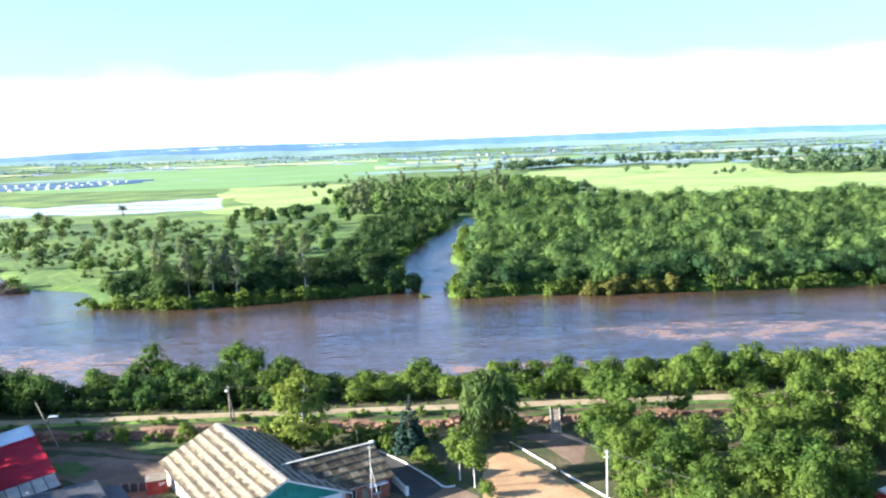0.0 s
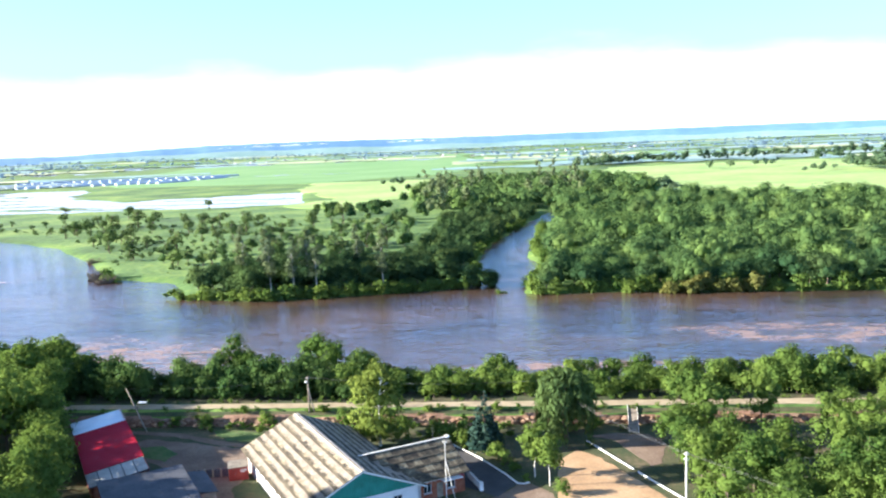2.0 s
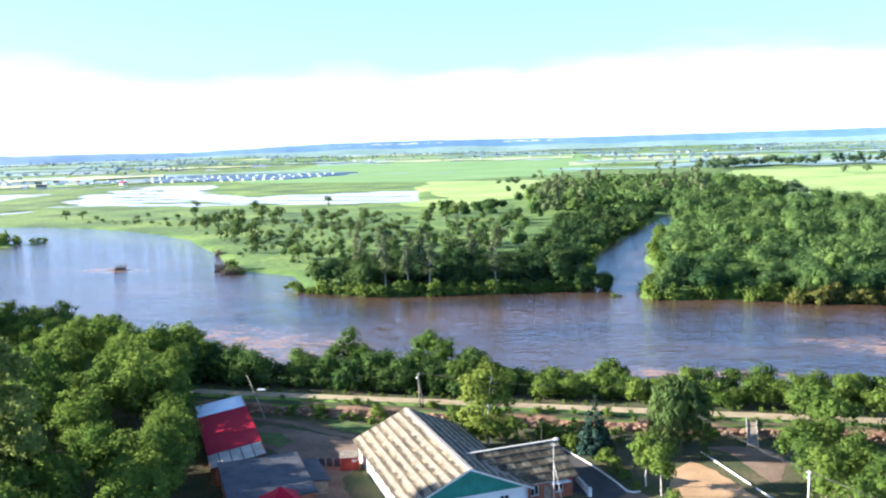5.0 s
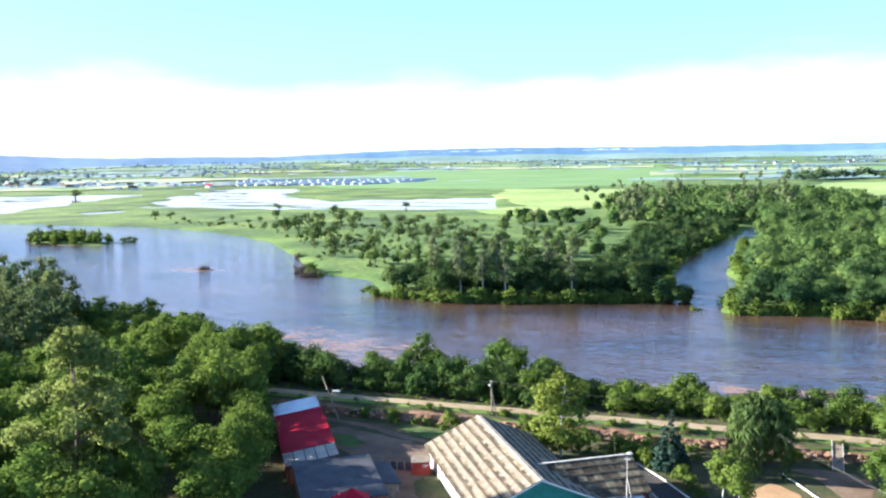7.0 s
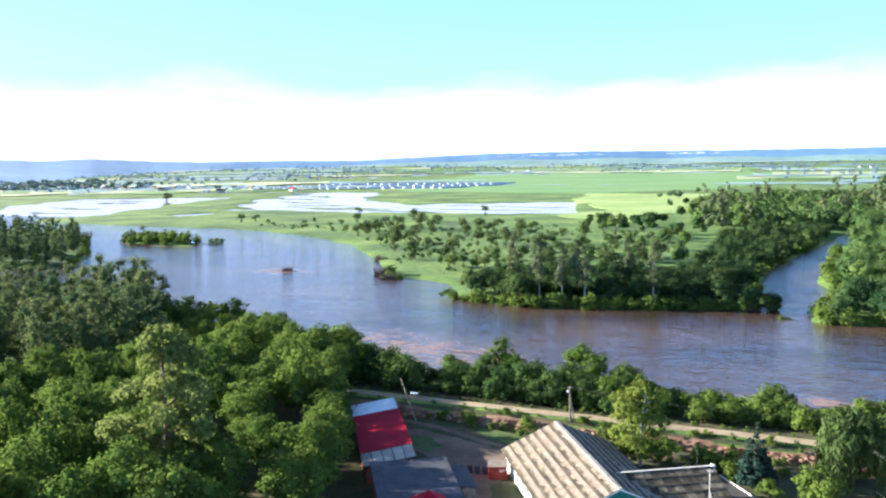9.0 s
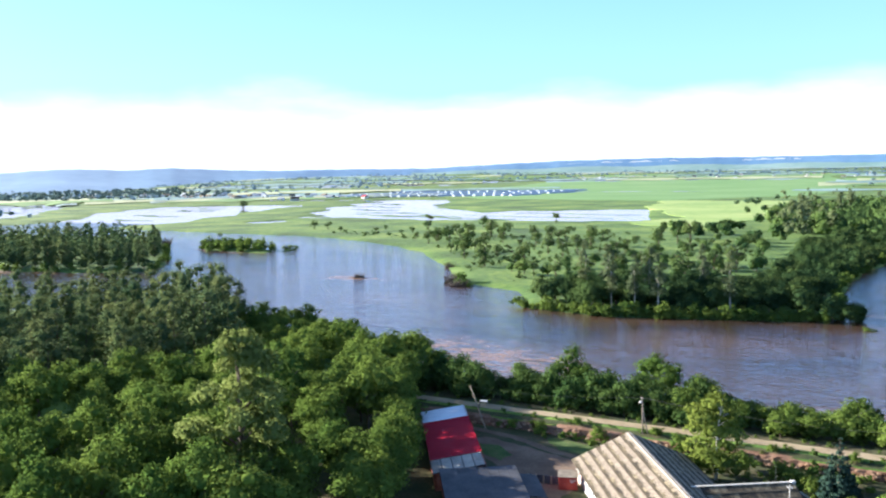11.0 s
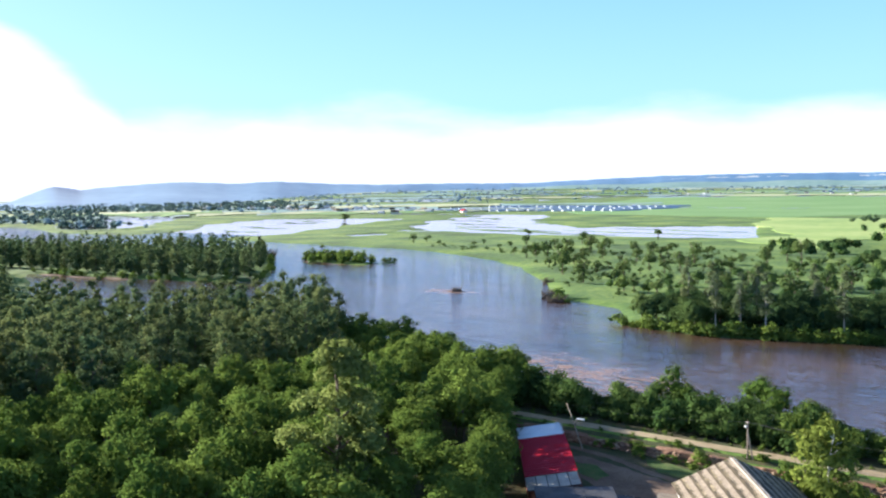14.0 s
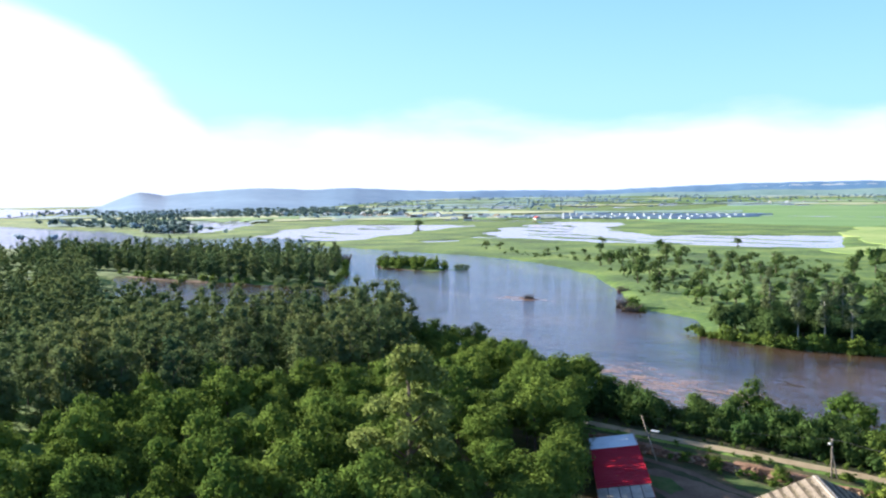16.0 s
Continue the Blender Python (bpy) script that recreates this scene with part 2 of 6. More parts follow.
SLATE = surface("weathered_slate", [(0.030, 0.025, 0.018), (0.070, 0.056, 0.036), (0.165, 0.135, 0.084), (0.33, 0.28, 0.18)], 0.2, 1.6, 0.9, 0.4, vary=0.34, spread=(0.34, 0.76))
BRICK = surface("red_brick", [(0.22, 0.06, 0.035), (0.34, 0.11, 0.06), (0.42, 0.17, 0.10)], 1.2, 9.0, 0.9, 0.3, vary=0.2)
REDTIN = surface("red_tin", [(0.30, 0.005, 0.022), (0.38, 0.008, 0.03), (0.44, 0.016, 0.04)], 0.25, 3.0, 0.75, 0.1)
REDTIN.node_tree.nodes["Principled BSDF"].inputs["Specular IOR Level"].default_value = 0.15
BLUETIN = surface("pale_tin", [(0.45, 0.50, 0.56), (0.58, 0.63, 0.68), (0.66, 0.70, 0.74)], 0.4, 4.0, 0.35, 0.1, metal=0.3)
TAR = surface("tar_roof", [(0.030, 0.034, 0.045), (0.055, 0.06, 0.075), (0.09, 0.095, 0.11)], 0.35, 3.0, 0.75, 0.3)
WOOD = surface("grey_wood", [(0.16, 0.13, 0.10), (0.26, 0.22, 0.17), (0.36, 0.31, 0.25)], 1.5, 12.0, 0.9, 0.3)
CONCRETE = surface("concrete", [(0.42, 0.41, 0.38), (0.55, 0.54, 0.50), (0.64, 0.62, 0.58)], 0.8, 8.0, 0.9, 0.2)
OLDCEMENT = surface("old_cement_sheet", [(0.22, 0.21, 0.19), (0.36, 0.35, 0.32), (0.48, 0.47, 0.44)], 0.5, 4.0, 0.9, 0.2, vary=0.2)
BARK = surface("bark", [(0.06, 0.045, 0.03), (0.13, 0.10, 0.075), (0.2, 0.17, 0.13)], 2.0, 10.0, 1.0, 0.5)
PALEBARK = surface("pale_bark", [(0.22, 0.20, 0.17), (0.38, 0.36, 0.31), (0.50, 0.47, 0.41)], 1.5, 7.0, 1.0, 0.4)
BIRCHBARK = surface("birch_bark", [(0.20, 0.18, 0.16), (0.6, 0.58, 0.54), (0.72, 0.70, 0.66)], 2.0, 6.0, 0.9, 0.3)
GLASS = surface("dark_glass", [(0.02, 0.025, 0.03), (0.04, 0.05, 0.06)], 1.0, 5.0, 0.08, 0.0)
L_BROAD = leaves("broadleaf", (0.036, 0.082, 0.019), (0.150, 0.250, 0.050), (0.19, 0.255, 0.062), 0.4)
L_ELM = leaves("elm_leaf", (0.10, 0.15, 0.045), (0.20, 0.27, 0.078), (0.235, 0.285, 0.092), 0.4)
# willow leaf darkened to put the cloud shadow on the point into colour
L_SHADY = leaves("shaded_willow_leaf", (0.024, 0.058, 0.024), (0.066, 0.125, 0.040), (0.095, 0.145, 0.048), 0.35, 0.09)
L_BUSH = leaves("bank_bush", (0.048, 0.105, 0.026), (0.150, 0.245, 0.052), (0.20, 0.265, 0.062), 0.45)
# bank bush leaf in a darker copy, with the shade in its colour
L_THICKET_SHADE = leaves("shaded_thicket_leaf", (0.030, 0.074, 0.024), (0.090, 0.165, 0.046), (0.12, 0.180, 0.055), 0.4)
L_TAN = leaves("tan_bush", (0.10, 0.125, 0.034), (0.19, 0.205, 0.058), (0.22, 0.212, 0.072), 0.45)
L_TALL = leaves("poplar", (0.058, 0.112, 0.050), (0.150, 0.225, 0.082), (0.21, 0.25, 0.10), 0.45, 0.12)
L_SLIM = leaves("grey_poplar", (0.105, 0.145, 0.075), (0.19, 0.25, 0.12), (0.21, 0.255, 0.125), 0.5)
# blue is raised in these greens to suggest haze over the river
L_WOOD = leaves("far_wood", (0.030, 0.078, 0.032), (0.106, 0.206, 0.066), (0.19, 0.29, 0.085), 0.4, 0.075)
L_MID = leaves("plain_trees", (0.06, 0.12, 0.065), (0.12, 0.205, 0.10), (0.16, 0.235, 0.11), 0.4, 0.05)
# leaf green shifted to blue-grey, so the colour itself carries haze
L_HAZY = leaves("haze_tinted_wood", (0.085, 0.150, 0.145), (0.130, 0.205, 0.185), (0.155, 0.225, 0.190), 0.5, 0.03)
# palest and bluest leaves: distance haze painted into the farthest trees
L_FAR_HAZE = leaves("hazed_distant_trees", (0.22, 0.34, 0.40), (0.29, 0.42, 0.47), (0.33, 0.44, 0.46), 0.5, 0.03)
L_BIRCH = leaves("birch_leaf", (0.09, 0.14, 0.03), (0.20, 0.28, 0.055), (0.24, 0.28, 0.065))
L_SPRUCE = leaves("spruce_needle", (0.018, 0.045, 0.034), (0.045, 0.090, 0.068), (0.06, 0.095, 0.07), 0.1)
L_WILLOW = leaves("willow_leaf", (0.05, 0.10, 0.034), (0.115, 0.185, 0.058), (0.15, 0.20, 0.07))
LAP_EDGE = surface("dark_slate_edge", [(0.035, 0.03, 0.02), (0.08, 0.065, 0.042), (0.15, 0.125, 0.085)], 0.3, 2.5, 1.0, 0.4)
# field green paled towards blue: distance haze put into the colour
FIELD_PALE_HAZE = surface("pale_haze_field", [(0.22, 0.34, 0.32), (0.28, 0.40, 0.39), (0.36, 0.47, 0.46)], 0.004, 0.03, 1.0, 0.0)
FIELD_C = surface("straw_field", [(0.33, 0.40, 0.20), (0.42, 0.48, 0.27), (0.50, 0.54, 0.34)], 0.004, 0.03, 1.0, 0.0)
# distance haze is mixed into this field colour as blue
FIELD_BLUE_HAZE = surface("blue_green_haze_field", [(0.15, 0.29, 0.27), (0.20, 0.34, 0.33), (0.27, 0.41, 0.40)], 0.004, 0.03, 1.0, 0.0)
RUST = surface("rusty_red_paint", [(0.20, 0.02, 0.012), (0.33, 0.03, 0.02), (0.40, 0.06, 0.035)], 0.8, 6.0, 0.6, 0.1)
WHITEPAINT = surface("white_paint", [(0.62, 0.62, 0.60), (0.78, 0.78, 0.76), (0.85, 0.85, 0.83)], 1.0, 7.0, 0.7, 0.1)
TUNNEL = surface("greenhouse_film", [(0.28, 0.38, 0.50), (0.38, 0.48, 0.58), (0.50, 0.58, 0.66)], 0.02, 0.3, 0.5, 0.0)
PASTURE = surface("bright_pasture", [(0.17, 0.30, 0.075), (0.29, 0.42, 0.11), (0.40, 0.49, 0.17)], 0.012, 0.1, 1.0, 0.2)
# near-white, for mist painted at the hill foot and for pale slope fields
PALE = surface("mist_and_pale_field", [(0.52, 0.58, 0.60), (0.68, 0.72, 0.72)], 0.004, 0.05, 1.0, 0.0)
MUD = surface("river_mud", [(0.10, 0.06, 0.04), (0.16, 0.10, 0.065), (0.22, 0.145, 0.10)], 0.4, 3.0, 0.7, 0.4)
WIRE = surface("grey_wire", [(0.10, 0.10, 0.10), (0.16, 0.16, 0.16)], 1.0, 5.0, 0.6, 0.0)
# the blue of distance haze is put into the hills' base colour
HILL = surface("hazed_wooded_hills", [(0.080, 0.205, 0.37), (0.105, 0.245, 0.42), (0.15, 0.30, 0.48)], 0.0016, 0.02, 1.0, 0.0)


# ---------------------------------------------------------------- mesh helpers
def mesh_of(name, verts, faces, material, smooth=False, normals=None):
    me = bpy.data.meshes.new(name)
    me.from_pydata([tuple(v) for v in verts], [], [tuple(f) for f in faces])
    me.materials.append(material)
    if smooth:
        me.polygons.foreach_set("use_smooth", [True] * len(me.polygons))
    me.update()
    if normals is not None:
        me.normals_split_custom_set_from_vertices(normals)
    return me


def part(name, bm, material, parent=None, label="", smooth=False):
    me = bpy.data.meshes.new(name)
    bm.normal_update()
    bm.to_mesh(me)
    bm.free()
    me.materials.append(material)
    if smooth:
        me.polygons.foreach_set("use_smooth", [True] * len(me.polygons))
    ob = new(name, me)
    ob.parent = parent
    return tagged(ob, label)


def box(x0, x1, y0, y1, z0, z1, bm=None, bevel=0.0):
    bm = bm or bmesh.new()
    r = bmesh.ops.create_cube(bm, size=1.0)
    for v in r["verts"]:
        v.co = Vector((x0 + (v.co.x + 0.5) * (x1 - x0), y0 + (v.co.y + 0.5) * (y1 - y0), z0 + (v.co.z + 0.5) * (z1 - z0)))
    if bevel:
        bmesh.ops.bevel(bm, geom=list({e for v in r["verts"] for e in v.link_edges}), offset=bevel, segments=1, affect="EDGES")
    return bm


def solid(points, thick, bm=None):
    """A flat polygon (in any plane) with a thickness downwards along its normal."""
    bm = bm or bmesh.new()
    p = [Vector(q) for q in points]
    n = (p[1] - p[0]).cross(p[2] - p[0]).normalized() * thick
    top, low = [bm.verts.new(q) for q in p], [bm.verts.new(q - n) for q in p]
    bm.faces.new(top)
    bm.faces.new(low[::-1])
    for k in range(len(p)):
        j = (k + 1) % len(p)
        bm.faces.new((top[j], top[k], low[k], low[j]))
    return bm


def tube(pts, radii, sides=7, verts=None, faces=None):
    """A tapered tube along pts."""
    verts, faces = ([], []) if verts is None else (verts, faces)
    base = len(verts)
    for k, (p, r) in enumerate(zip(pts, radii)):
        a, b = Vector(pts[max(k - 1, 0)]), Vector(pts[min(k + 1, len(pts) - 1)])
        d = (b - a).normalized()
        s = d.cross(Vector((0.3, 0.95, 0.1))).normalized()
        u = d.cross(s)
        for j in range(sides):
            w = 2 * math.pi * j / sides
            verts.append(Vector(p) + (s * math.cos(w) + u * math.sin(w)) * r)
    for k in range(len(pts) - 1):
        for j in range(sides):
            i, q = base + k * sides + j, base + k * sides + (j + 1) % sides
            faces.append((i, q, q + sides, i + sides))
    faces.append(tuple(base + (len(pts) - 1) * sides + j for j in range(sides)))
    return verts, faces


# ---------------------------------------------------------------- the lie of the land
RIVER = [(480, 166), (140, 165), (40, 166), (-30, 165), (-84, 168), (-112, 178), (-132, 194), (-190, 214), (-250, 212), (-296, 184), (-345, 180),
         (-440, 232), (-500, 260), (-443, 267), (-397, 275), (-361, 286), (-337, 304), (-385, 355), (-450, 416), (-530, 472), (-783, 345), (-1150, 310),
         (-1900, 330), (-1900, 620), (-1146, 600), (-986, 545), (-838, 545), (-680, 545), (-552, 529), (-401, 514), (-333, 490), (-248, 426), (-202, 371), (-169, 318),
         (-134, 303), (-117, 270), (-84, 261), (-32, 273), (-12, 281), (-18, 331), (-16, 385), (-9, 425), (5, 500), (24, 590), (34, 590), (12, 480),
         (5, 365), (10, 321), (1, 266), (48, 262), (141, 262), (480, 255)]
LAKE_WEST = [(-790, 535), (-800, 594), (-836, 672), (-948, 792), (-989, 919), (-895, 978), (-828, 984), (-784, 857), (-740, 754), (-694, 619), (-690, 535)]
LAKE_UP = [(-1145, 681), (-1303, 832), (-1420, 1000), (-1250, 900), (-1092, 739), (-1000, 600)]
LAKE_MID = [(-577, 725), (-469, 747), (-370, 742), (-272, 740), (-210, 762), (-255, 930), (-358, 905), (-422, 861), (-519, 931), (-655, 1175), (-770, 1209), (-720, 1010), (-640, 900), (-623, 843)]
POND = [(-592, 638), (-560, 630), (-543, 674), (-577, 686)]
ISLAND = [(-416, 412), (-396, 396), (-345, 396), (-352, 412), (-392, 424)]
ISLET = [(-350, 416), (-343, 413), (-337, 419), (-344, 424)]
POOL = [(180, 985), (255, 1035), (262, 1015), (190, 968)]


def sdf(px, py, poly):
    """Distance to a polygon's edge, negative inside."""
    best, inside = np.full(px.shape, 1e18), np.zeros(px.shape, bool)
    n = len(poly)
    for k in range(n):
        (ax, ay), (bx, by) = poly[k], poly[(k + 1) % n]
        ex, ey = bx - ax, by - ay
        t = np.clip(((px - ax) * ex + (py - ay) * ey) / (ex * ex + ey * ey), 0, 1)
        best = np.minimum(best, (px - ax - t * ex) ** 2 + (py - ay - t * ey) ** 2)
        cross = ((ay > py) != (by > py)) & (px < ex * (py - ay) / (ey if ey else 1e-9) + ax)
        inside ^= cross
    d = np.sqrt(best)
    return np.where(inside, -d, d)


def wobble(px, py, s):
    return (np.sin(px * s + 1.3 * np.sin(py * s * 0.7)) + np.sin(py * s * 1.3 + 1.7 * np.sin(px * s * 0.6 + 2)) + np.sin((px + py) * s * 2.3 + 1.0) * 0.6) / 2.6


LEVEE_Y, LEVEE_Z = [100, 137.6, 138.3, 139.6, 140.4, 144.2, 146, 152, 160, 168], [0.0, 0.0, 1.45, 1.6, 2.0, 2.0, 1.7, 0.9, 0.2, -1.2]


def ground_z(px, py):
    px, py = np.asarray(px, float), np.asarray(py, float)
    far = np.clip((np.hypot(px, py) - 300) / 500, 0, 1)
    d = sdf(px, py, RIVER) + wobble(px, py, 0.11) * 2.0 + wobble(px, py, 0.03) * 3.0
    for lake in (LAKE_WEST, LAKE_UP, LAKE_MID, POOL, POND):
        small = 0.4 if lake in (POOL, POND) else 1.0
        wide, bars = (14, 70) if lake is LAKE_MID else (24, 12) if small == 1.0 else (0, 70)
        d = np.minimum(d, sdf(px, py, lake) - wide + small * (wobble(px, py, 0.05) * 12.0 + wobble(px, py, 0.019) * 10.0 + bars * np.maximum(0, wobble(px * 0.6, py, 0.052) - 0.42)))
    for isle in (ISLAND, ISLET):
        d = np.maximum(d, -sdf(px, py, isle) + 0.5 * wobble(px, py, 0.3))
    z = np.where(d > 0, np.minimum(d * 0.25, 1.0), np.maximum(d * 0.25, -3.0)) + WATER_Z
    z = z + np.where(d > 4, wobble(px, py, 0.02) * 0.25 + wobble(px, py, 0.15) * 0.08, 0) * (1 - 0.5 * far) * (py > 170)
    r, az = np.hypot(px, py), np.degrees(np.arctan2(px, np.maximum(py, 1)))
    z = z + 30.0 * np.clip((r - 1500) / 3000, 0, 1) ** 1.4 * np.clip((az + 54) / 14, 0, 1)
    crest = np.interp(py, LEVEE_Y, LEVEE_Z)
    k = np.clip((px + 118) / 20, 0, 1) * np.clip((420 - px) / 60, 0, 1)
    return np.where(py < 168, crest * k + (1 - k) * z, z)


def graded(lo, hi, a, b, step, grow):
    c = list(np.arange(a, b + 0.1, step))
    s = step
    while c[-1] < hi:
        s *= grow
        c.append(c[-1] + s)
    s = step
    while c[0] > lo:
        s *= grow
        c.insert(0, c[0] - s)
    return c


def build_ground():
    xs = np.array(graded(-4700, 3200, -560, 330, 4.5, 1.07))
    ys = sorted(set(graded(-120, 4700, 20, 560, 4.5, 1.05)) | set(LEVEE_Y))
    ys = np.array([y for k, y in enumerate(ys) if k == 0 or y - ys[k - 1] > 0.3 or y in LEVEE_Y])
    gx, gy = np.meshgrid(xs, ys)
    gz = ground_z(gx, gy)
    nx, ny = len(xs), len(ys)
    verts = np.stack([gx, gy, gz], -1).reshape(-1, 3)
    i = (np.arange(ny - 1)[:, None] * nx + np.arange(nx - 1)).ravel()
    faces = np.stack([i, i + 1, i + nx + 1, i + nx], 1)
    ob = new("ground", mesh_of("ground", verts.tolist(), faces.tolist(), GRASS, True))
    tagged(ob, "flat green flood meadows reaching to the hills", "ground", kind="structure")
    bm = bmesh.new()
    q = [bm.verts.new(p) for p in ((-2600, 100, WATER_Z), (700, 100, WATER_Z), (700, 1500, WATER_Z), (-2600, 1500, WATER_Z))]
    bm.faces.new(q)
    tagged(part("water", bm, WATER), "brown muddy river in flood reflecting the pale sky", "river", kind="structure")
    bm = bmesh.new()
    bm.faces.new([bm.verts.new(p) for p in ((-2600, 600, WATER_Z + 0.06), (-150, 600, WATER_Z + 0.06), (-150, 1500, WATER_Z + 0.06), (-2600, 1500, WATER_Z + 0.06))])
    tagged(part("flood_water", bm, CALM), "still flood water lying white on the meadows", "flood water", kind="structure")


build_ground()


def sheet(name, outline, material, label, category, lift=0.03, step=2.0, rag=0.35, kind="structure"):
    """A thin sheet that lies on the ground inside a ragged outline."""
    rng = random.Random(len(name) * 7 + int(outline[0][0]))
    pts = []
    for k, a in enumerate(outline):
        b = outline[(k + 1) % len(outline)]
        n = max(1, int(math.dist(a, b) / step))
        for j in range(n):
            t = j / n
            pts.append((a[0] + (b[0] - a[0]) * t + rng.uniform(-rag, rag), a[1] + (b[1] - a[1]) * t + rng.uniform(-rag, rag)))
    z = ground_z([p[0] for p in pts], [p[1] for p in pts])
    bm = bmesh.new()
    top = [bm.verts.new((p[0], p[1], h + lift)) for p, h in zip(pts, z)]
    bm.faces.new(top)
    bmesh.ops.triangulate(bm, faces=bm.faces[:])
    r = bmesh.ops.extrude_face_region(bm, geom=bm.faces[:])
    for v in r["geom"]:
        if isinstance(v, bmesh.types.BMVert):
            v.co.z -= lift + 0.05
    bmesh.ops.recalc_face_normals(bm, faces=bm.faces[:])
    return tagged(part(name, bm, material), label, category, kind=kind)


def build_surfaces():
    sheet("yard_lawn", [(-120, 60), (110, 60), (110, 137.3), (-105, 137.3)], YARD_GRASS, "rough dark green grass round the houses", "grass", 0.012, 6.0)
    sheet("levee_grass", [(-104, 138.5), (230, 138.5), (230, 141.0), (-104, 141.0)], YARD_GRASS, "coarse olive grass on the flood bank", "grass", 0.02, 3.0, 0.08)
    sheet("levee_grass", [(-104, 144.1), (230, 144.1), (230, 165), (-84, 165), (-104, 160)], YARD_GRASS, "coarse olive grass on the flood bank", "grass", 0.03, 4.0, 0.15)
    sheet("road", [(-112, 141.2), (-60, 141.1), (0, 141.1), (60, 141.0), (230, 141.1), (230, 143.9), (60, 144.0), (0, 143.9), (-60, 143.8), (-112, 143.8)], GRAVEL, "pale gravel track along the top of the flood bank", "road", 0.05, 2.0, 0.18)
    sheet("sand_court", [(4.6, 114), (5.2, 121.5), (8.2, 125), (10.5, 123), (15.0, 115), (19.5, 106), (22, 98), (6, 98), (4.0, 108)], SAND, "bare orange sand court", "sand", 0.03, 1.5, 0.3)
    sheet("dirt_path", [(10.2, 131.5), (15, 133), (20, 132.2), (22, 128), (20, 120), (18.5, 119), (15.6, 126.3), (14, 129.6)], DIRT, "trodden bare dirt path below the ramp", "path", 0.034, 1.5, 0.3)
    sheet("dirt_yard", [(-68, 127), (-64, 131), (-55, 129), (-46, 126.5), (-38, 127), (-37.5, 124), (-40.5, 119), (-42.5, 111), (-36, 99), (-33, 92), (-46, 90), (-52, 96), (-50, 112), (-53, 116)], DIRT, "bare earth yard between shed and house", "yard", 0.02, 1.5, 0.4)
    sheet("yard_patch", [(-54, 135), (-51, 136), (-46, 134), (-42, 131), (-45, 129.2), (-51, 130.8)], YARD_TURF, "bright patch of grass in the bare yard", "grass", 0.05, 1.2, 0.4)
    sheet("yard_patch", [(-64, 127), (-60, 127.5), (-56, 124), (-57, 121), (-62, 123)], YARD_TURF, "bright patch of grass in the bare yard", "grass", 0.05, 1.2, 0.4)
    sheet("dirt_lane", [(-70, 134.0), (-60, 132.2), (-52, 128.6), (-45, 126.6), (-36, 126.8), (-36, 128.3), (-46, 128.4), (-52, 130.3), (-60, 133.9), (-70, 135.4)], DIRT, "worn footpath across the yard", "path", 0.04, 1.5, 0.2)
    sheet("asphalt_drive", [(-11.5, 127.4), (-7.1, 121.9), (-3.1, 115.7), (-1.2, 112.5), (-4, 108), (-9.5, 112), (-13, 119)], ASPHALT, "dark asphalt drive beside the annex", "drive", 0.03, 2.0, 0.05)
    sheet("forecourt", [(-4.5, 107.6), (-1.2, 112.3), (0.6, 112.6), (3.5, 109), (5, 98), (-8, 98), (-8, 106)], DIRT, "grey-brown worn forecourt", "yard", 0.026, 2.0, 0.2)
    sheet("crop_field", [(-610, 1240), (-800, 1500), (-880, 1930), (-1060, 3300), (-300, 3600), (-60, 1900), (-120, 1350), (-290, 1180)], FIELD, "large even green crop field", "field", 0.3, 60, 6)
    # a brighter grass colour stands for sunlight on this meadow
    sheet("pasture", [(-205, 700), (-120, 640), (-105, 760), (-75, 960), (-105, 1160), (-290, 1175), (-262, 985), (-180, 790)], PASTURE, "meadow beside the flood water, coloured brighter as if sunlit", "field", 0.35, 16, 9)
    sheet("pasture", [(62, 760), (210, 735), (420, 650), (900, 760), (1010, 1300), (420, 1480), (150, 1400), (90, 1000)], PASTURE, "bright yellow-green pasture behind the wood", "field", 0.45, 40, 6)


build_surfaces()


def distant_fields():
    """Strips of differently coloured fields on the far plain, bluish ones tinted for haze."""
    rng = random.Random(77)
    for k in range(170):
        az, r = rng.uniform(-62, 34), rng.choice((1700, 2000, 2300, 2700, 3100, 3500, 3900, 4200)) * rng.uniform(0.95, 1.06)
        w, d = rng.uniform(4, 15), rng.uniform(110, 320)
        if r < 2400 and -26 < az < -2:
            continue
        n, verts, faces = 14, [], []
        for j in range(n + 1):
            a = radians(az + w * (j / n - 0.5))
            for q in (-0.5, -0.17, 0.17, 0.5):
                f = r + d * q * (0.7 + 0.3 * math.sin(j * 1.1 + k))
                verts.append((f * math.sin(a), f * math.cos(a), 0.5 + 0.012 * k))
        lie = ground_z([p[0] for p in verts], [p[1] for p in verts])
        verts = [(x, y, z + float(h)) for (x, y, z), h in zip(verts, lie)]
        for j in range(n):
            for q in range(3):
                i = j * 4 + q
                faces.append((i, i + 4, i + 5, i + 1))
        m, lab = rng.choice(((FIELD_PALE_HAZE, "field far out on the plain, paled as if by haze"), (FIELD_C, "straw-coloured field far out on the plain"), (FIELD_BLUE_HAZE, "field far out on the plain, tinted blue-green for haze"), (FIELD_BLUE_HAZE, "field far out on the plain, tinted blue-green for haze"), (FIELD, "green field far out on the plain"))[0 if r < 2900 else (k % 2):])
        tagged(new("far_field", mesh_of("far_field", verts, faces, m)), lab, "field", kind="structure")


distant_fields()


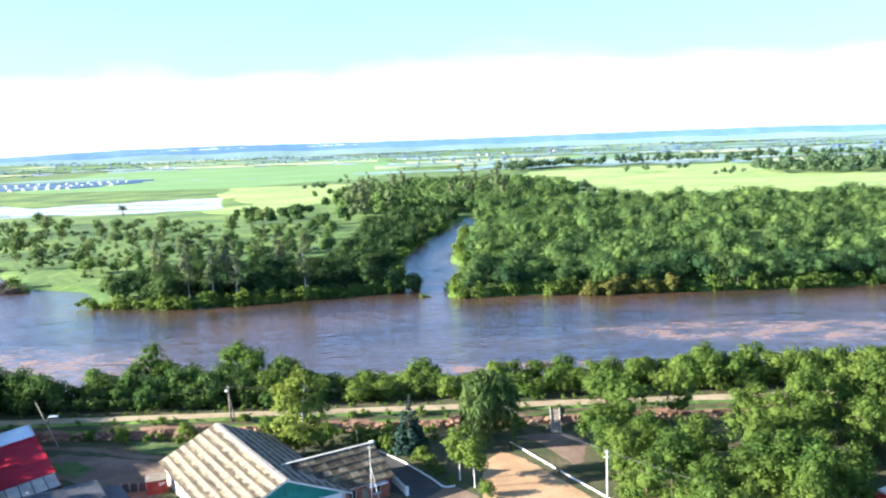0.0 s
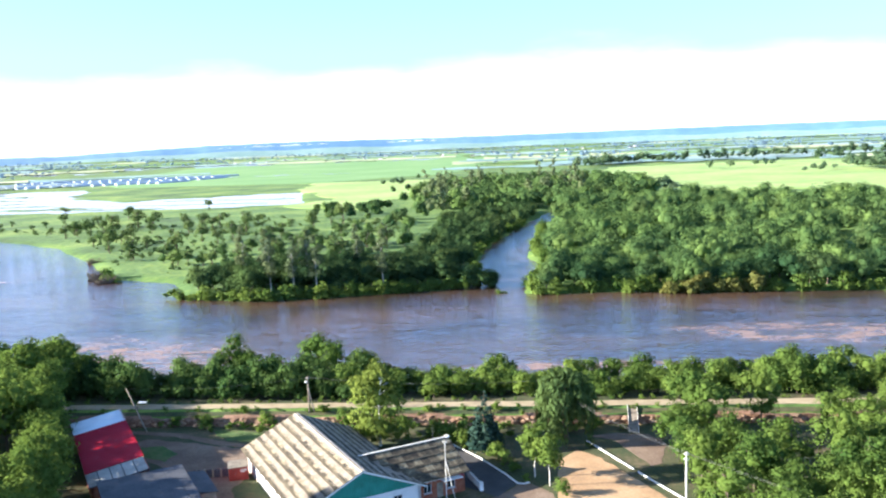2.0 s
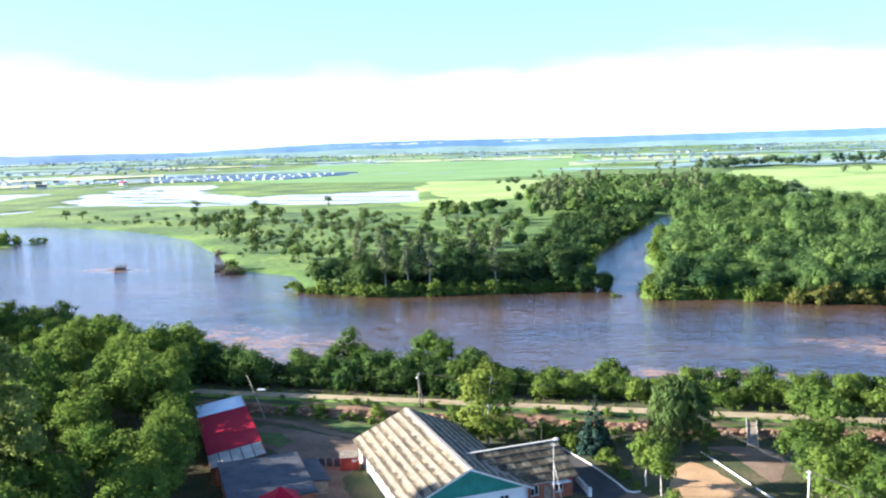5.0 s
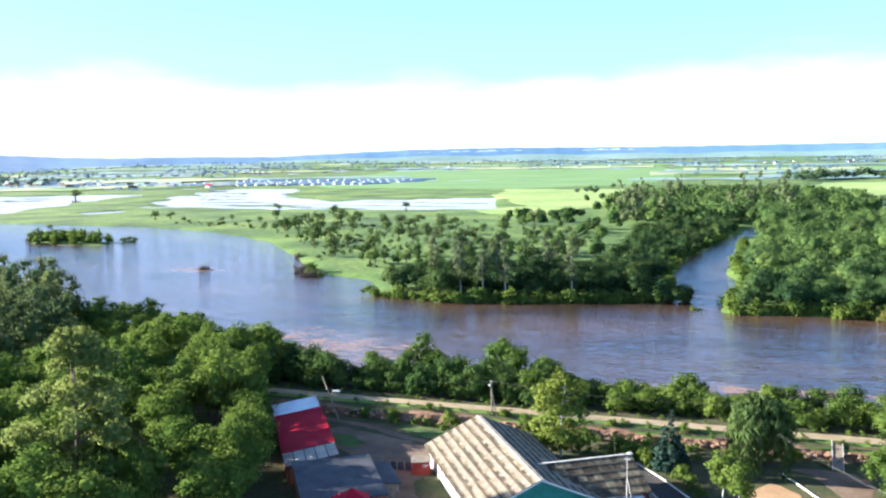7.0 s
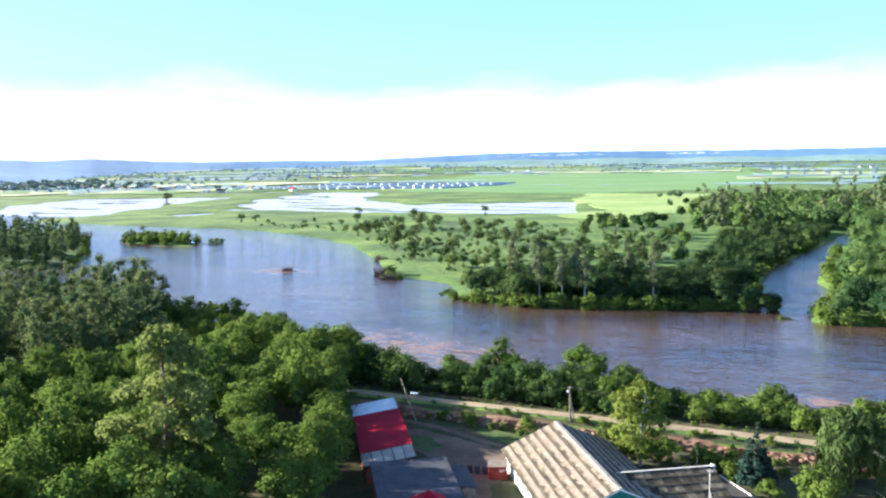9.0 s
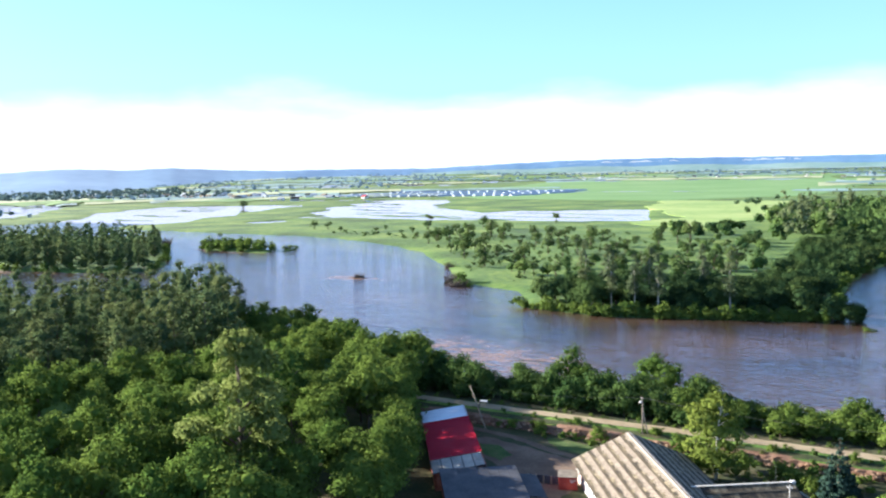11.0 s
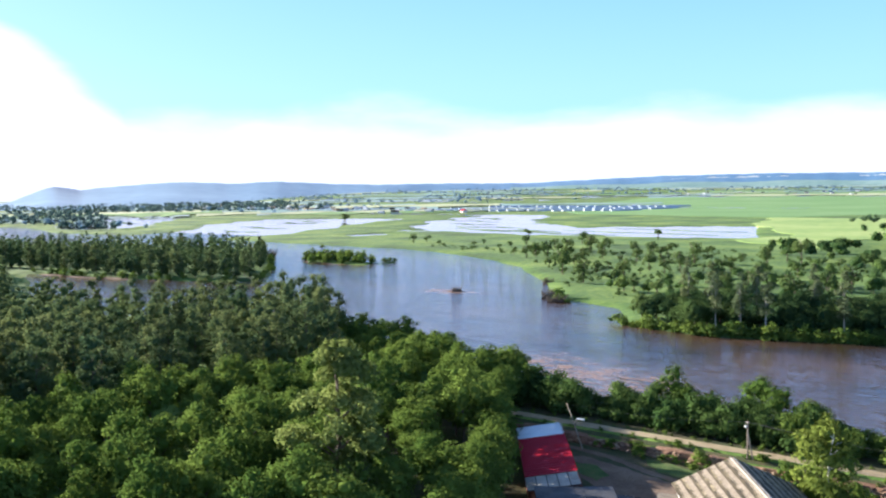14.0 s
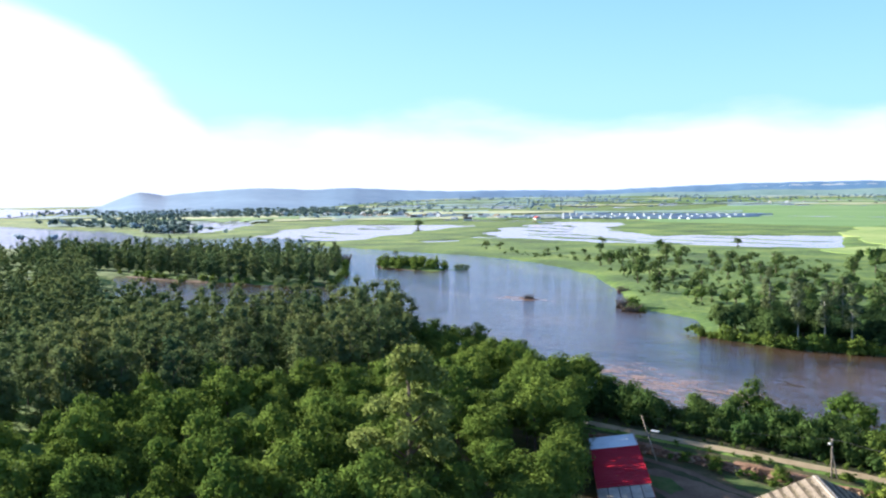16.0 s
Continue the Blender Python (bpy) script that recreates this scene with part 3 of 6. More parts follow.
def build_hills():
    """The far range: skyline angle by bearing, set near to fit the camera's view."""
    bearing = [-95, -78, -70, -66, -63.1, -61.4, -60.75, -60.3, -59.3, -57, -53.3, -49.6, -46.9, -43.8, -40.5, -36, -30, -24.7, -21, -14.5, -6, 0.9, 8.6, 16, 23, 28, 34, 45]
    top = [-1.2, -1.2, -1.2, -1.1, -0.48, 0.2, 0.36, 0.33, 0.12, 0.36, 0.57, 0.42, 0.53, 0.35, 0.23, 0.25, 0.18, 0.39, 0.52, 0.58, 0.5, 0.5, 0.51, 0.52, 0.50, 0.38, 0.42, 0.36]
    reach = lambda a: float(np.interp(a, [-66, -62, -58], [2500, 3900, 4650]))
    verts, faces = [], []
    az = np.arange(-95, 45.01, 0.25)
    el = np.interp(az, bearing, top) + 0.02 * np.sin(az * 3.1) * np.sin(az * 1.27)
    base = np.interp(az, [-95, -70, -58, -51, -44, -36, 45], [3000, 2600, 2400, 2900, 3900, 4400, 4500])
    for a, e, b in zip(az, el, base):
        s, c, dist = math.sin(radians(a)), math.cos(radians(a)), reach(a)
        b = min(b, dist - 300)
        h = EYE[2] + dist * math.tan(radians(e))
        for f, k in ((b, 0.0), (b + (dist - b) * 0.45, 0.42 + 0.05 * math.sin(a * 0.9)), (dist - 60, 0.93), (dist, 1.0)):
            g0 = float(ground_z(b * s, b * c)) - 1.5
            verts.append((f * s, f * c, g0 + (max(h, g0 + 2) - g0) * k))
    low, pale = [], []
    for k in range(len(az) - 1):
        for j in range(3):
            i = k * 4 + j
            f = (i, i + 4, i + 5, i + 1)
            (faces if j or az[k] < -31 else low).append(f)
    # the lowest slopes take the haze-tinted field colour
    tagged(new("foothills", mesh_of("foothills", verts, low, FIELD_BLUE_HAZE, True)), "foot of the hills, tinted blue-green for haze", "hills", kind="structure")
    # low strips paint mist as pale colour; higher ones are pale fields
    for a0, a1, k0, k1 in ((-4, 21, 0.02, 0.36), (22, 32, 0.05, 0.25), (-20.5, -11.5, 0.5, 0.8), (-9, -5, 0.62, 0.82), (-33, -22, 0.03, 0.16)):
        v, f, n = [], [], 50
        for k in range(n + 1):
            q = a0 + (a1 - a0) * k / n
            e, b = np.interp(q, az, el), np.interp(q, az, base)
            s, c, dist = math.sin(radians(q)), math.cos(radians(q)), reach(q)
            g0, h = float(ground_z(b * s, b * c)) - 1.5, EYE[2] + dist * math.tan(radians(e))
            mid = (k0 + k1) / 2 + 0.04 * math.sin(k * 0.5)
            half = (k1 - k0) / 2 * math.sin(math.pi * (0.01 + 0.98 * k / n)) ** 0.6 * (0.75 + 0.25 * math.sin(k * 1.3))
            for p in (mid - half, mid + half):
                r = np.interp(p, [0, 0.42 + 0.05 * math.sin(q * 0.9), 0.93, 1], [b, b + (dist - b) * 0.45, dist - 60, dist]) - 14
                v.append((r * s, r * c, g0 + (h - g0) * p + 0.8))
        for k in range(n):
            f.append((2 * k, 2 * k + 2, 2 * k + 3, 2 * k + 1))
        tagged(new("pale_field", mesh_of("pale_field", v, f, PALE, True)), "pale strips for mist and light fields on the hills", "hills", kind="structure")
    tagged(new("backdrop", mesh_of("backdrop", verts, faces, HILL, True)), "long low wooded hills, coloured blue for distance haze", "hills", kind="structure")


build_hills()


# ---------------------------------------------------------------- trees
ICO = bmesh.new()
bmesh.ops.create_icosphere(ICO, subdivisions=1, radius=1.0)
ICO_V = np.array([v.co[:] for v in ICO.verts])
ICO.verts.index_update()
ICO_F = np.array([[v.index for v in f.verts] for f in ICO.faces])
ICO.free()


def clumps(lumps, count, leaf, seed, flat=0.85, droop=0.0, core=0.6, hang=0.0):
    """Vertices, faces and normals of a crown: leaf sprays set over a heap of uneven lumps (x, y, z, radius), with a dense core in each.
    The sprays take their normals from the bough and the crown that they belong to, as a mass of fine leaves does."""
    rng = np.random.default_rng(seed)
    lumps = np.array(lumps, float)
    w = lumps[:, 3] ** 2
    pick = rng.choice(len(lumps), int(count * 1.7), p=w / w.sum())
    d = rng.normal(size=(len(pick), 3))
    d /= np.linalg.norm(d, axis=1)[:, None]
    d[:, 2] = np.where(d[:, 2] < -0.35, -d[:, 2], d[:, 2])
    c, r = lumps[pick, :3], lumps[pick, 3]
    pos = c + d * (r * (0.55 + 0.62 * rng.random(len(pick)) ** 0.6))[:, None] * np.array([1, 1, flat])
    gap = np.linalg.norm(pos[:, None] - lumps[None, :, :3], axis=2) / lumps[None, :, 3]
    gap[np.arange(len(pick)), pick] = 9
    keep = np.where(gap.min(1) > 0.6)[0][:count]
    pos, d = pos[keep], d[keep]
    middle = (lumps[:, :3] * w[:, None]).sum(0) / w.sum()
    out = pos - middle
    out /= np.linalg.norm(out, axis=1)[:, None] + 1e-6
    shade = d * 0.30 + out * 0.62 + np.array([0, 0, 0.15]) + rng.normal(size=d.shape) * 0.36
    shade /= np.linalg.norm(shade, axis=1)[:, None]
    n = d * 0.75 + rng.normal(size=d.shape) * 0.55 + np.array([0, 0, 0.25 - droop])
    n /= np.linalg.norm(n, axis=1)[:, None]
    t1 = np.cross(n, rng.normal(size=n.shape))
    t1 = t1 / np.linalg.norm(t1, axis=1)[:, None] * (1 - hang) + (np.array([0, 0, -1.0]) + out * 0.25) * hang
    t1 /= np.linalg.norm(t1, axis=1)[:, None]
    t2 = np.cross(n, t1)
    t2 /= np.linalg.norm(t2, axis=1)[:, None] + 1e-6
    a, b = leaf * (1 + 1.2 * hang) * rng.uniform(0.5, 1.25, len(n))[:, None], leaf * (1 - 0.6 * hang) * rng.uniform(0.25, 0.55, len(n))[:, None]
    quad = np.stack([pos - t1 * a, pos - t2 * b + n * b * 0.3, pos + t1 * a, pos + t2 * b + n * b * 0.3], 1)
    quad[(np.cross(quad[:, 1] - quad[:, 0], quad[:, 2] - quad[:, 0]) * shade).sum(1) < 0] = quad[(np.cross(quad[:, 1] - quad[:, 0], quad[:, 2] - quad[:, 0]) * shade).sum(1) < 0][:, ::-1]
    verts, norms = [quad.reshape(-1, 3)], [np.repeat(shade, 4, axis=0)]
    m = len(n)
    faces = [np.arange(4 * m).reshape(-1, 4).tolist()]
    base = 4 * m
    for x, y, z, rad in lumps:
        j = 1 + rng.uniform(-0.3, 0.3, (len(ICO_V), 1))
        verts.append(ICO_V * j * rad * core * 0.86 * np.array([1, 1, flat]) + (x, y, z))
        norms.append(ICO_V)
        faces.append((ICO_F + base).tolist())
        base += len(ICO_V)
    return np.concatenate(verts), [f for g in faces for f in g], np.concatenate(norms)


def heap(rng, n, cx, cz, rx, rz, r0, r1, low=0.0):
    """Lumps spread through an upright ellipsoid."""
    out = []
    while len(out) < n:
        v = Vector((rng.uniform(-1, 1), rng.uniform(-1, 1), rng.uniform(-1 + low, 1)))
        if 0.25 < v.length < 1.0:
            out.append((v.x * rx + cx, v.y * rx, cz + v.z * rz, rng.uniform(r0, r1)))
    return out


def broad_lumps(rng):
    return heap(rng, 26, 0, 5.6, 3.4, 3.3, 0.6, 1.6) + [(0, 0, 5.6, 2.6), (0.4, 0.3, 7.6, 1.6), (-0.6, 0.8, 3.6, 1.9)]


def clump_lumps(rng):
    """A distant tree in few strokes."""
    return heap(rng, 4, 0, 4.6, 2.6, 2.4, 1.6, 2.6) + [(0, 0, 4.6, 2.8)]


def open_lumps(rng):
    """A wind-blown, open meadow tree: a few separate tufts on spreading limbs."""
    out = []
    for k in range(rng.randrange(9, 14)):
        a, q = rng.uniform(0, 6.28), rng.uniform(0.3, 1.0)
        out.append((math.cos(a) * 3.6 * q + 0.8, math.sin(a) * 3.0 * q, 3.4 + 4.6 * (1 - q * 0.6) * rng.random() + rng.uniform(-1.2, 0.6), rng.uniform(0.8, 1.7)))
    return out + [(rng.uniform(-1, 1), rng.uniform(-1, 1), 1.0, 1.3), (0.3, 0.2, 4.0, 1.8)]


def tall_lumps(rng):
    out = []
    for k in range(18):
        t = k / 17
        w = 3.3 * math.sin(math.pi * (0.26 + 0.62 * t)) + 0.1
        a = rng.uniform(0, 6.28)
        q = rng.uniform(0.15, 0.85)
        out.append((math.cos(a) * w * q, math.sin(a) * w * q, 3.0 + 14.4 * t + rng.uniform(-1, 1), rng.uniform(1.5, 3.0) * (1.15 - 0.5 * t)))
    return out


def clump_tall(rng):
    """A tall tree in few strokes."""
    return [(rng.uniform(-2.2, 2.2), rng.uniform(-2.2, 2.2), 3.0 + 1.75 * k, rng.uniform(2.0, 3.6) * (1.1 - 0.07 * k)) for k in range(9)]


def slim_lumps(rng):
    """A poplar: a loose column above a bare stem."""
    out = []
    for k in range(22):
        t = k / 21
        w = 2.4 * math.sin(math.pi * (0.2 + 0.74 * t)) + 0.2
        a = rng.uniform(0, 6.28)
        out.append((math.cos(a) * w * rng.uniform(0.2, 0.9), math.sin(a) * w * rng.uniform(0.2, 0.9), 6.5 + 13.2 * t, rng.uniform(0.8, 1.5) * (1.1 - 0.4 * t)))
    return out


def bush_lumps(rng):
    n = rng.randrange(8, 13)
    return heap(rng, n, 0, 1.4, 1.9, 2.6, 0.65, 1.3, low=0.7) + [(0, 0, 1.4, 1.6), (rng.uniform(-1, 1), 0.4, 2.8, 0.9)]


def willow_lumps(rng):
    """A rounded, many-headed riverside willow that hangs to the ground."""
    return heap(rng, 9, 0, 2.8, 3.0, 3.4, 1.6, 2.6, low=0.7) + [(0, 0, 3.4, 3.3), (0.5, -0.4, 5.4, 2.3)]


def weeping_lumps(rng):
    """A dome of boughs from which strands hang."""
    out = heap(rng, 10, 0, 6.0, 2.4, 1.6, 0.7, 1.2)
    for k in range(36):
        a, q = rng.uniform(0, 6.28), rng.uniform(0.35, 1.15) ** 0.7
        top, n = 7.3 - 2.6 * q * q + rng.uniform(-0.5, 0.4), rng.randrange(3, 7)
        for j in range(n):
            out.append((math.cos(a) * (3.0 * q + 0.09 * j), math.sin(a) * (3.0 * q + 0.09 * j), top - 0.95 * j, (0.78 - 0.09 * j) * rng.uniform(0.8, 1.2)))
    return out


def elm_lumps(rng):
    """A big open elm of separate upright sprays."""
    out = []
    for k in range(46):
        t = rng.random()
        a, q = rng.uniform(0, 6.28), rng.uniform(0.2, 1.0)
        w = 5.6 * math.sin(math.pi * (0.25 + 0.68 * t))
        out.append((math.cos(a) * w * q, math.sin(a) * w * q, 4.5 + 14.5 * t * (1.05 - 0.3 * q), rng.uniform(0.8, 1.5)))
    return out


def birch_lumps(rng):
    return heap(rng, 30, 0, 6.2, 3.2, 5.6, 0.8, 1.5) + [(2.2, 0.6, 1.4, 1.3), (-2.1, 0.9, 1.5, 1.3), (0.6, -2.2, 1.3, 1.4), (1.6, -1.6, 4.0, 1.6), (-1.9, -0.8, 4.4, 1.6), (0, 0, 3.2, 2.6), (1.5, -1.2, 2.0, 1.5), (-1.6, -1.0, 2.2, 1.5), (0, 0, 7.0, 2.6), (0.3, 0, 10.5, 1.7), (0.1, 0.2, 12.3, 0.9)]


def wood_lumps(rng):
    """A rounded crown of the far woodland."""
    return heap(rng, 6, 0, 3.0, 2.7, 3.0, 2.1, 3.0, low=0.75) + [(0, 0, 3.6, 3.6)]


def sapling_lumps(rng):
    return heap(rng, 13, 0, 4.8, 1.5, 2.5, 0.6, 1.05) + [(0, 0, 4.5, 1.2)]


def trunk_mesh(name, rng, height, r, material, limbs=5, spread=1.6, start=0.35):
    lean = (rng.uniform(-0.5, 0.5), rng.uniform(-0.5, 0.5))
    pts = [(lean[0] * t * t + 0.12 * math.sin(4 * t), lean[1] * t * t, -0.4 + (height + 0.4) * t) for t in (0, 0.06, 0.3, 0.55, 0.8, 1.0)]
    v, f = tube(pts, [r * 1.5, r * 1.05, r * 0.85, r * 0.62, r * 0.4, r * 0.12])
    for k in range(limbs):
        t = start + (0.9 - start) * (k + rng.random()) / limbs
        a = rng.uniform(0, 6.28)
        p = Vector((lean[0] * t * t, lean[1] * t * t, height * t))
        q = Vector((math.cos(a), math.sin(a), 0.8)) * spread
        tube([p, p + q * 0.5 + Vector((0, 0, 0.1)), p + q], [r * 0.4, r * 0.27, r * 0.08], 5, v, f)
    return mesh_of(name, v, f, material, True)


def tree_kind(name, seed, lumps_of, count, leaf, material, height, r, bark=BARK, limbs=5, spread=1.6, start=0.35, **more):
    """One tree with trunk and crown, to be copied; it stays parked until placed."""
    rng = random.Random(seed)
    root = new(name)
    t = new("trunk", trunk_mesh("trunk", rng, height * 0.85, r, bark, limbs, spread, start))
    v, f, nv = clumps(lumps_of(rng), count, leaf, seed, **more)
    c = new("crown", mesh_of("crown", v.tolist(), f, material, True, nv.tolist()))
    t.parent = c.parent = root
    return root


def scatter(poly, gap, seed, jitter=0.45):
    """Points on a jittered triangular grid inside a polygon."""
    rng = random.Random(seed)
    xs, ys = [p[0] for p in poly], [p[1] for p in poly]
    pts, row, y = [], 0, min(ys)
    while y < max(ys):
        x = min(xs) + (gap / 2 if row % 2 else 0)
        while x < max(xs):
            pts.append((x + rng.uniform(-jitter, jitter) * gap, y + rng.uniform(-jitter, jitter) * gap))
            x += gap
        y += gap * 0.87
        row += 1
    p = np.array(pts)
    return [tuple(q) for q in p[sdf(p[:, 0], p[:, 1], poly) < 0]]


class Planter:
    """Sets copies of a few kinds of tree on the ground; the first of each kind is the original itself."""

    def __init__(self, kinds, label, category, group):
        self.kinds, self.used, self.rng = kinds, set(), random.Random(len(label))
        for k in kinds:
            tagged(k, label, category, group)

    def plant(self, x, y, size=1.0, tall=1.0, pick=None, sink=0.05):
        k = self.kinds[self.rng.randrange(len(self.kinds)) if pick is None else pick]
        z = float(ground_z(x, y)) - sink
        m = Matrix.Translation((x, y, z)) @ Matrix.Rotation(self.rng.uniform(0, 6.28), 4, "Z") @ Matrix.Diagonal((size, size, size * tall, 1))
        if k.name not in self.used:
            self.used.add(k.name)
            k.matrix_basis = m
            return k
        base = k.matrix_basis.copy()
        k.matrix_basis = Matrix()
        c = copy_thing(k, Matrix())
        k.matrix_basis = base
        c.matrix_basis = m
        return c


def woods(name, spots, lumps_of, count, leaf, material, label, category, seed, sizes=(0.8, 1.3), tall=(0.85, 1.2), variants=5, core=0.68):
    """Many far trees that nobody could count, as one mesh."""
    rng = random.Random(seed)
    kinds = []
    for k in range(variants):
        kinds.append(clumps(lumps_of(random.Random(seed + k)), count, leaf, seed + k, core=core))
    flat = [(v, np.concatenate([np.array(q) for q in f]), np.array([len(q) for q in f]), nv) for v, f, nv in kinds]
    V, L, T, N, base = [], [], [], [], 0
    z = ground_z([p[0] for p in spots], [p[1] for p in spots])
    for (x, y), h in zip(spots, z):
        v, corners, sizes_, nv = flat[rng.randrange(variants)]
        a, s, st = rng.uniform(0, 6.28), rng.uniform(*sizes), rng.uniform(*tall)
        rot = np.array([[math.cos(a), -math.sin(a), 0], [math.sin(a), math.cos(a), 0], [0, 0, st]]) * s
        V.append(v @ rot.T + (x, y, h - 0.2))
        N.append(nv @ (rot / s / np.array([[1, 1, 1], [1, 1, 1], [1, 1, st * st]])).T)
        L.append(corners + base)
        T.append(sizes_)
        base += len(v)
    V, L, T, N = np.concatenate(V), np.concatenate(L), np.concatenate(T), np.concatenate(N)
    me = bpy.data.meshes.new(name)
    me.vertices.add(len(V))
    me.vertices.foreach_set("co", V.ravel())
    me.loops.add(len(L))
    me.loops.foreach_set("vertex_index", L)
    me.polygons.add(len(T))
    me.polygons.foreach_set("loop_start", np.concatenate([[0], np.cumsum(T)[:-1]]))
    me.polygons.foreach_set("use_smooth", np.ones(len(T), bool))
    me.update(calc_edges=True)
    me.validate()
    me.normals_split_custom_set_from_vertices(N)
    me.materials.append(material)
    ob = new(name, me)
    return tagged(ob, label, category, kind="stuff")


def along(line, gap, seed, side=1.0):
    """Points strewn along a line, up to side metres off it."""
    rng, out = random.Random(seed), []
    for a, b in zip(line, line[1:]):
        n = max(1, int(math.dist(a, b) / gap))
        for k in range(n):
            t = (k + rng.random()) / n
            out.append((a[0] + (b[0] - a[0]) * t + rng.uniform(-side, side), a[1] + (b[1] - a[1]) * t + rng.uniform(-side, side)))
    return out


BANK_GAP = [(-186, 190), (-182, 205), (-160, 199), (-140, 191), (-120, 179), (-118, 172), (-130, 160), (-150, 165)]


def plant_all():
    rng = random.Random(5)
    # the wood west of the sheds
    broad = Planter([tree_kind("broadleaf_tree", s, broad_lumps, 1600, 0.265, L_BROAD, 8.0, 0.2, core=0.56) for s in (1, 2, 3, 10)],
                    "leafy green broadleaf tree in a dense riverside wood", "tree", "trees of the wood by the sheds")
    for x, y in scatter([(-66, 40), (-63, 86), (-69, 104), (-84, 129), (-84, 150), (-100, 165), (-118, 172), (-130, 152), (-140, 122), (-154, 90), (-160, 45), (-110, 20)], 8.0, 11):
        if math.dist((x, y), (-82.5, 88)) > 7 and math.hypot(x, y) > 99:
            broad.plant(x, y, rng.uniform(0.85, 1.4), rng.uniform(0.85, 1.2))
    for x, y in scatter(BANK_GAP, 6.5, 89):
        broad.plant(x, y, rng.uniform(0.7, 1.1), rng.uniform(0.8, 1.1))
    for x, y in along([(-60, 84), (-62, 92), (-67.5, 106), (-74, 117), (-81.5, 129), (-82, 136)], 4.2, 73, 0.6):
        broad.plant(x, y, rng.uniform(0.95, 1.15), rng.uniform(0.9, 1.1))
    for x, y, k in ((-63.5, 97, 1.05), (-66, 101.5, 1.1), (-69.5, 98, 1.2), (-64.5, 91, 1.1), (-70, 107, 1.1), (-61, 89, 0.95)):
        broad.plant(x, y, k, 0.95)
    elm = Planter([tree_kind("elm_tree", 71, elm_lumps, 5200, 0.32, L_ELM, 16.0, 0.42, limbs=12, spread=2.2, start=0.25, core=0.6)], "large open yellowish-green elm above the wood", "tree", "")
    elm.plant(-82.5, 88, 1.45, 1.04)
    # dark tall trees by the river
    dark = Planter([tree_kind("poplar_tree", s, tall_lumps, 1000, 0.43, L_TALL, 18.5, 0.28, limbs=5, spread=2.2, core=0.62) for s in (4, 5, 6)],
                   "tall dark green tree in a riverside wood", "tree", "tall trees by the river")
    for x, y in scatter([(-146, 150), (-152, 172), (-166, 190), (-205, 206), (-240, 204), (-262, 190), (-250, 150), (-215, 90), (-195, 45), (-168, 45), (-158, 100)], 9.4, 12):
        bearing = math.degrees(math.atan2(x, y))
        dark.plant(x, y, rng.uniform(0.74, 0.92) if -59 < bearing < -48 else rng.uniform(0.85, 1.05), rng.uniform(0.88, 1.1))
    woods("river_wood", scatter([(-262, 188), (-292, 176), (-345, 168), (-432, 215), (-470, 232), (-600, 232), (-760, 300), (-950, 285), (-980, 110), (-500, 20), (-195, 40), (-215, 90), (-250, 150)], 17.0, 25) + scatter([(-262, 186), (-340, 164), (-400, 180), (-420, 130), (-330, 80), (-215, 75), (-250, 150)], 11.5, 91) + scatter([(-340, 166), (-432, 213), (-470, 231), (-520, 250), (-540, 232), (-450, 190), (-360, 150)], 9.0, 90), clump_tall, 190, 0.75, L_TALL,
          "dark green riverside wood of tall trees", "woodland", 60, (0.75, 1.1), (0.65, 0.9))
    # the spit with its row of poplars
    slim = Planter([tree_kind("slim_poplar", s, slim_lumps, 1200, 0.46, L_SLIM, 19.0, 0.3, PALEBARK, limbs=9, spread=1.5, core=0.45) for s in (24, 25, 26)],
                   "slender grey-green poplar with a pale bare stem", "tree", "poplars on the river banks")
    for x, y in along([(-560, 262), (-500, 268), (-443, 272), (-397, 280), (-362, 291), (-346, 303)], 6.0, 27, 3.0):
        dark.plant(x, y + 3, rng.uniform(0.8, 1.02), rng.uniform(0.85, 1.08))
    for x, y in along([(-352, 308), (-392, 352), (-450, 408)], 8.0, 28, 4.0):
        dark.plant(x - 4, y, rng.uniform(0.75, 0.95), rng.uniform(0.75, 0.95))
    woods("spit_wood", scatter([(-620, 245), (-500, 276), (-443, 282), (-397, 290), (-368, 300), (-400, 348), (-458, 402), (-525, 440), (-700, 345), (-780, 330)], 14.0, 13), clump_tall, 230, 0.75, L_TALL,
          "row of tall grey-green poplars on a spit in the river", "woodland", 61, (0.85, 1.05), (0.75, 0.95))
    # between river bend and creek
    stems = ((-76.5, 270), (-68.8, 271), (-46.6, 274), (-84.7, 271))
    for x, y in stems + ((-92, 290), (-78, 294), (-101, 291), (-60, 297)):
        slim.plant(x, y, rng.uniform(0.95, 1.06), rng.uniform(0.95, 1.1))
    willow = Planter([tree_kind("willow_tree", s, willow_lumps, 760, 0.33, L_WOOD, 5.5, 0.22, limbs=4, spread=1.8, start=0.2, core=0.68) for s in (31, 32, 33, 34)],
                     "rounded green willow at the edge of the river", "tree", "willows on the far bank")
    # same willows in the darkened leaf, where cloud shade is painted in
    shady = Planter([tree_kind("dark_willow", s, willow_lumps, 760, 0.33, L_SHADY, 5.5, 0.22, limbs=4, spread=1.8, start=0.2, core=0.68) for s in (131, 132, 133)],
                    "rounded dark green willow on the point between river and creek", "tree", "dark willows on the point")
    for x, y in scatter([(-117, 275), (-84, 265), (-60, 271), (-20, 283), (-22, 330), (-40, 335), (-70, 318), (-108, 312)], 7.0, 14):
        if min(math.dist((x, y + 2), q) for q in stems) > 4.5:
            shady.plant(x, y, rng.uniform(0.85, 1.3), rng.uniform(0.85, 1.1))
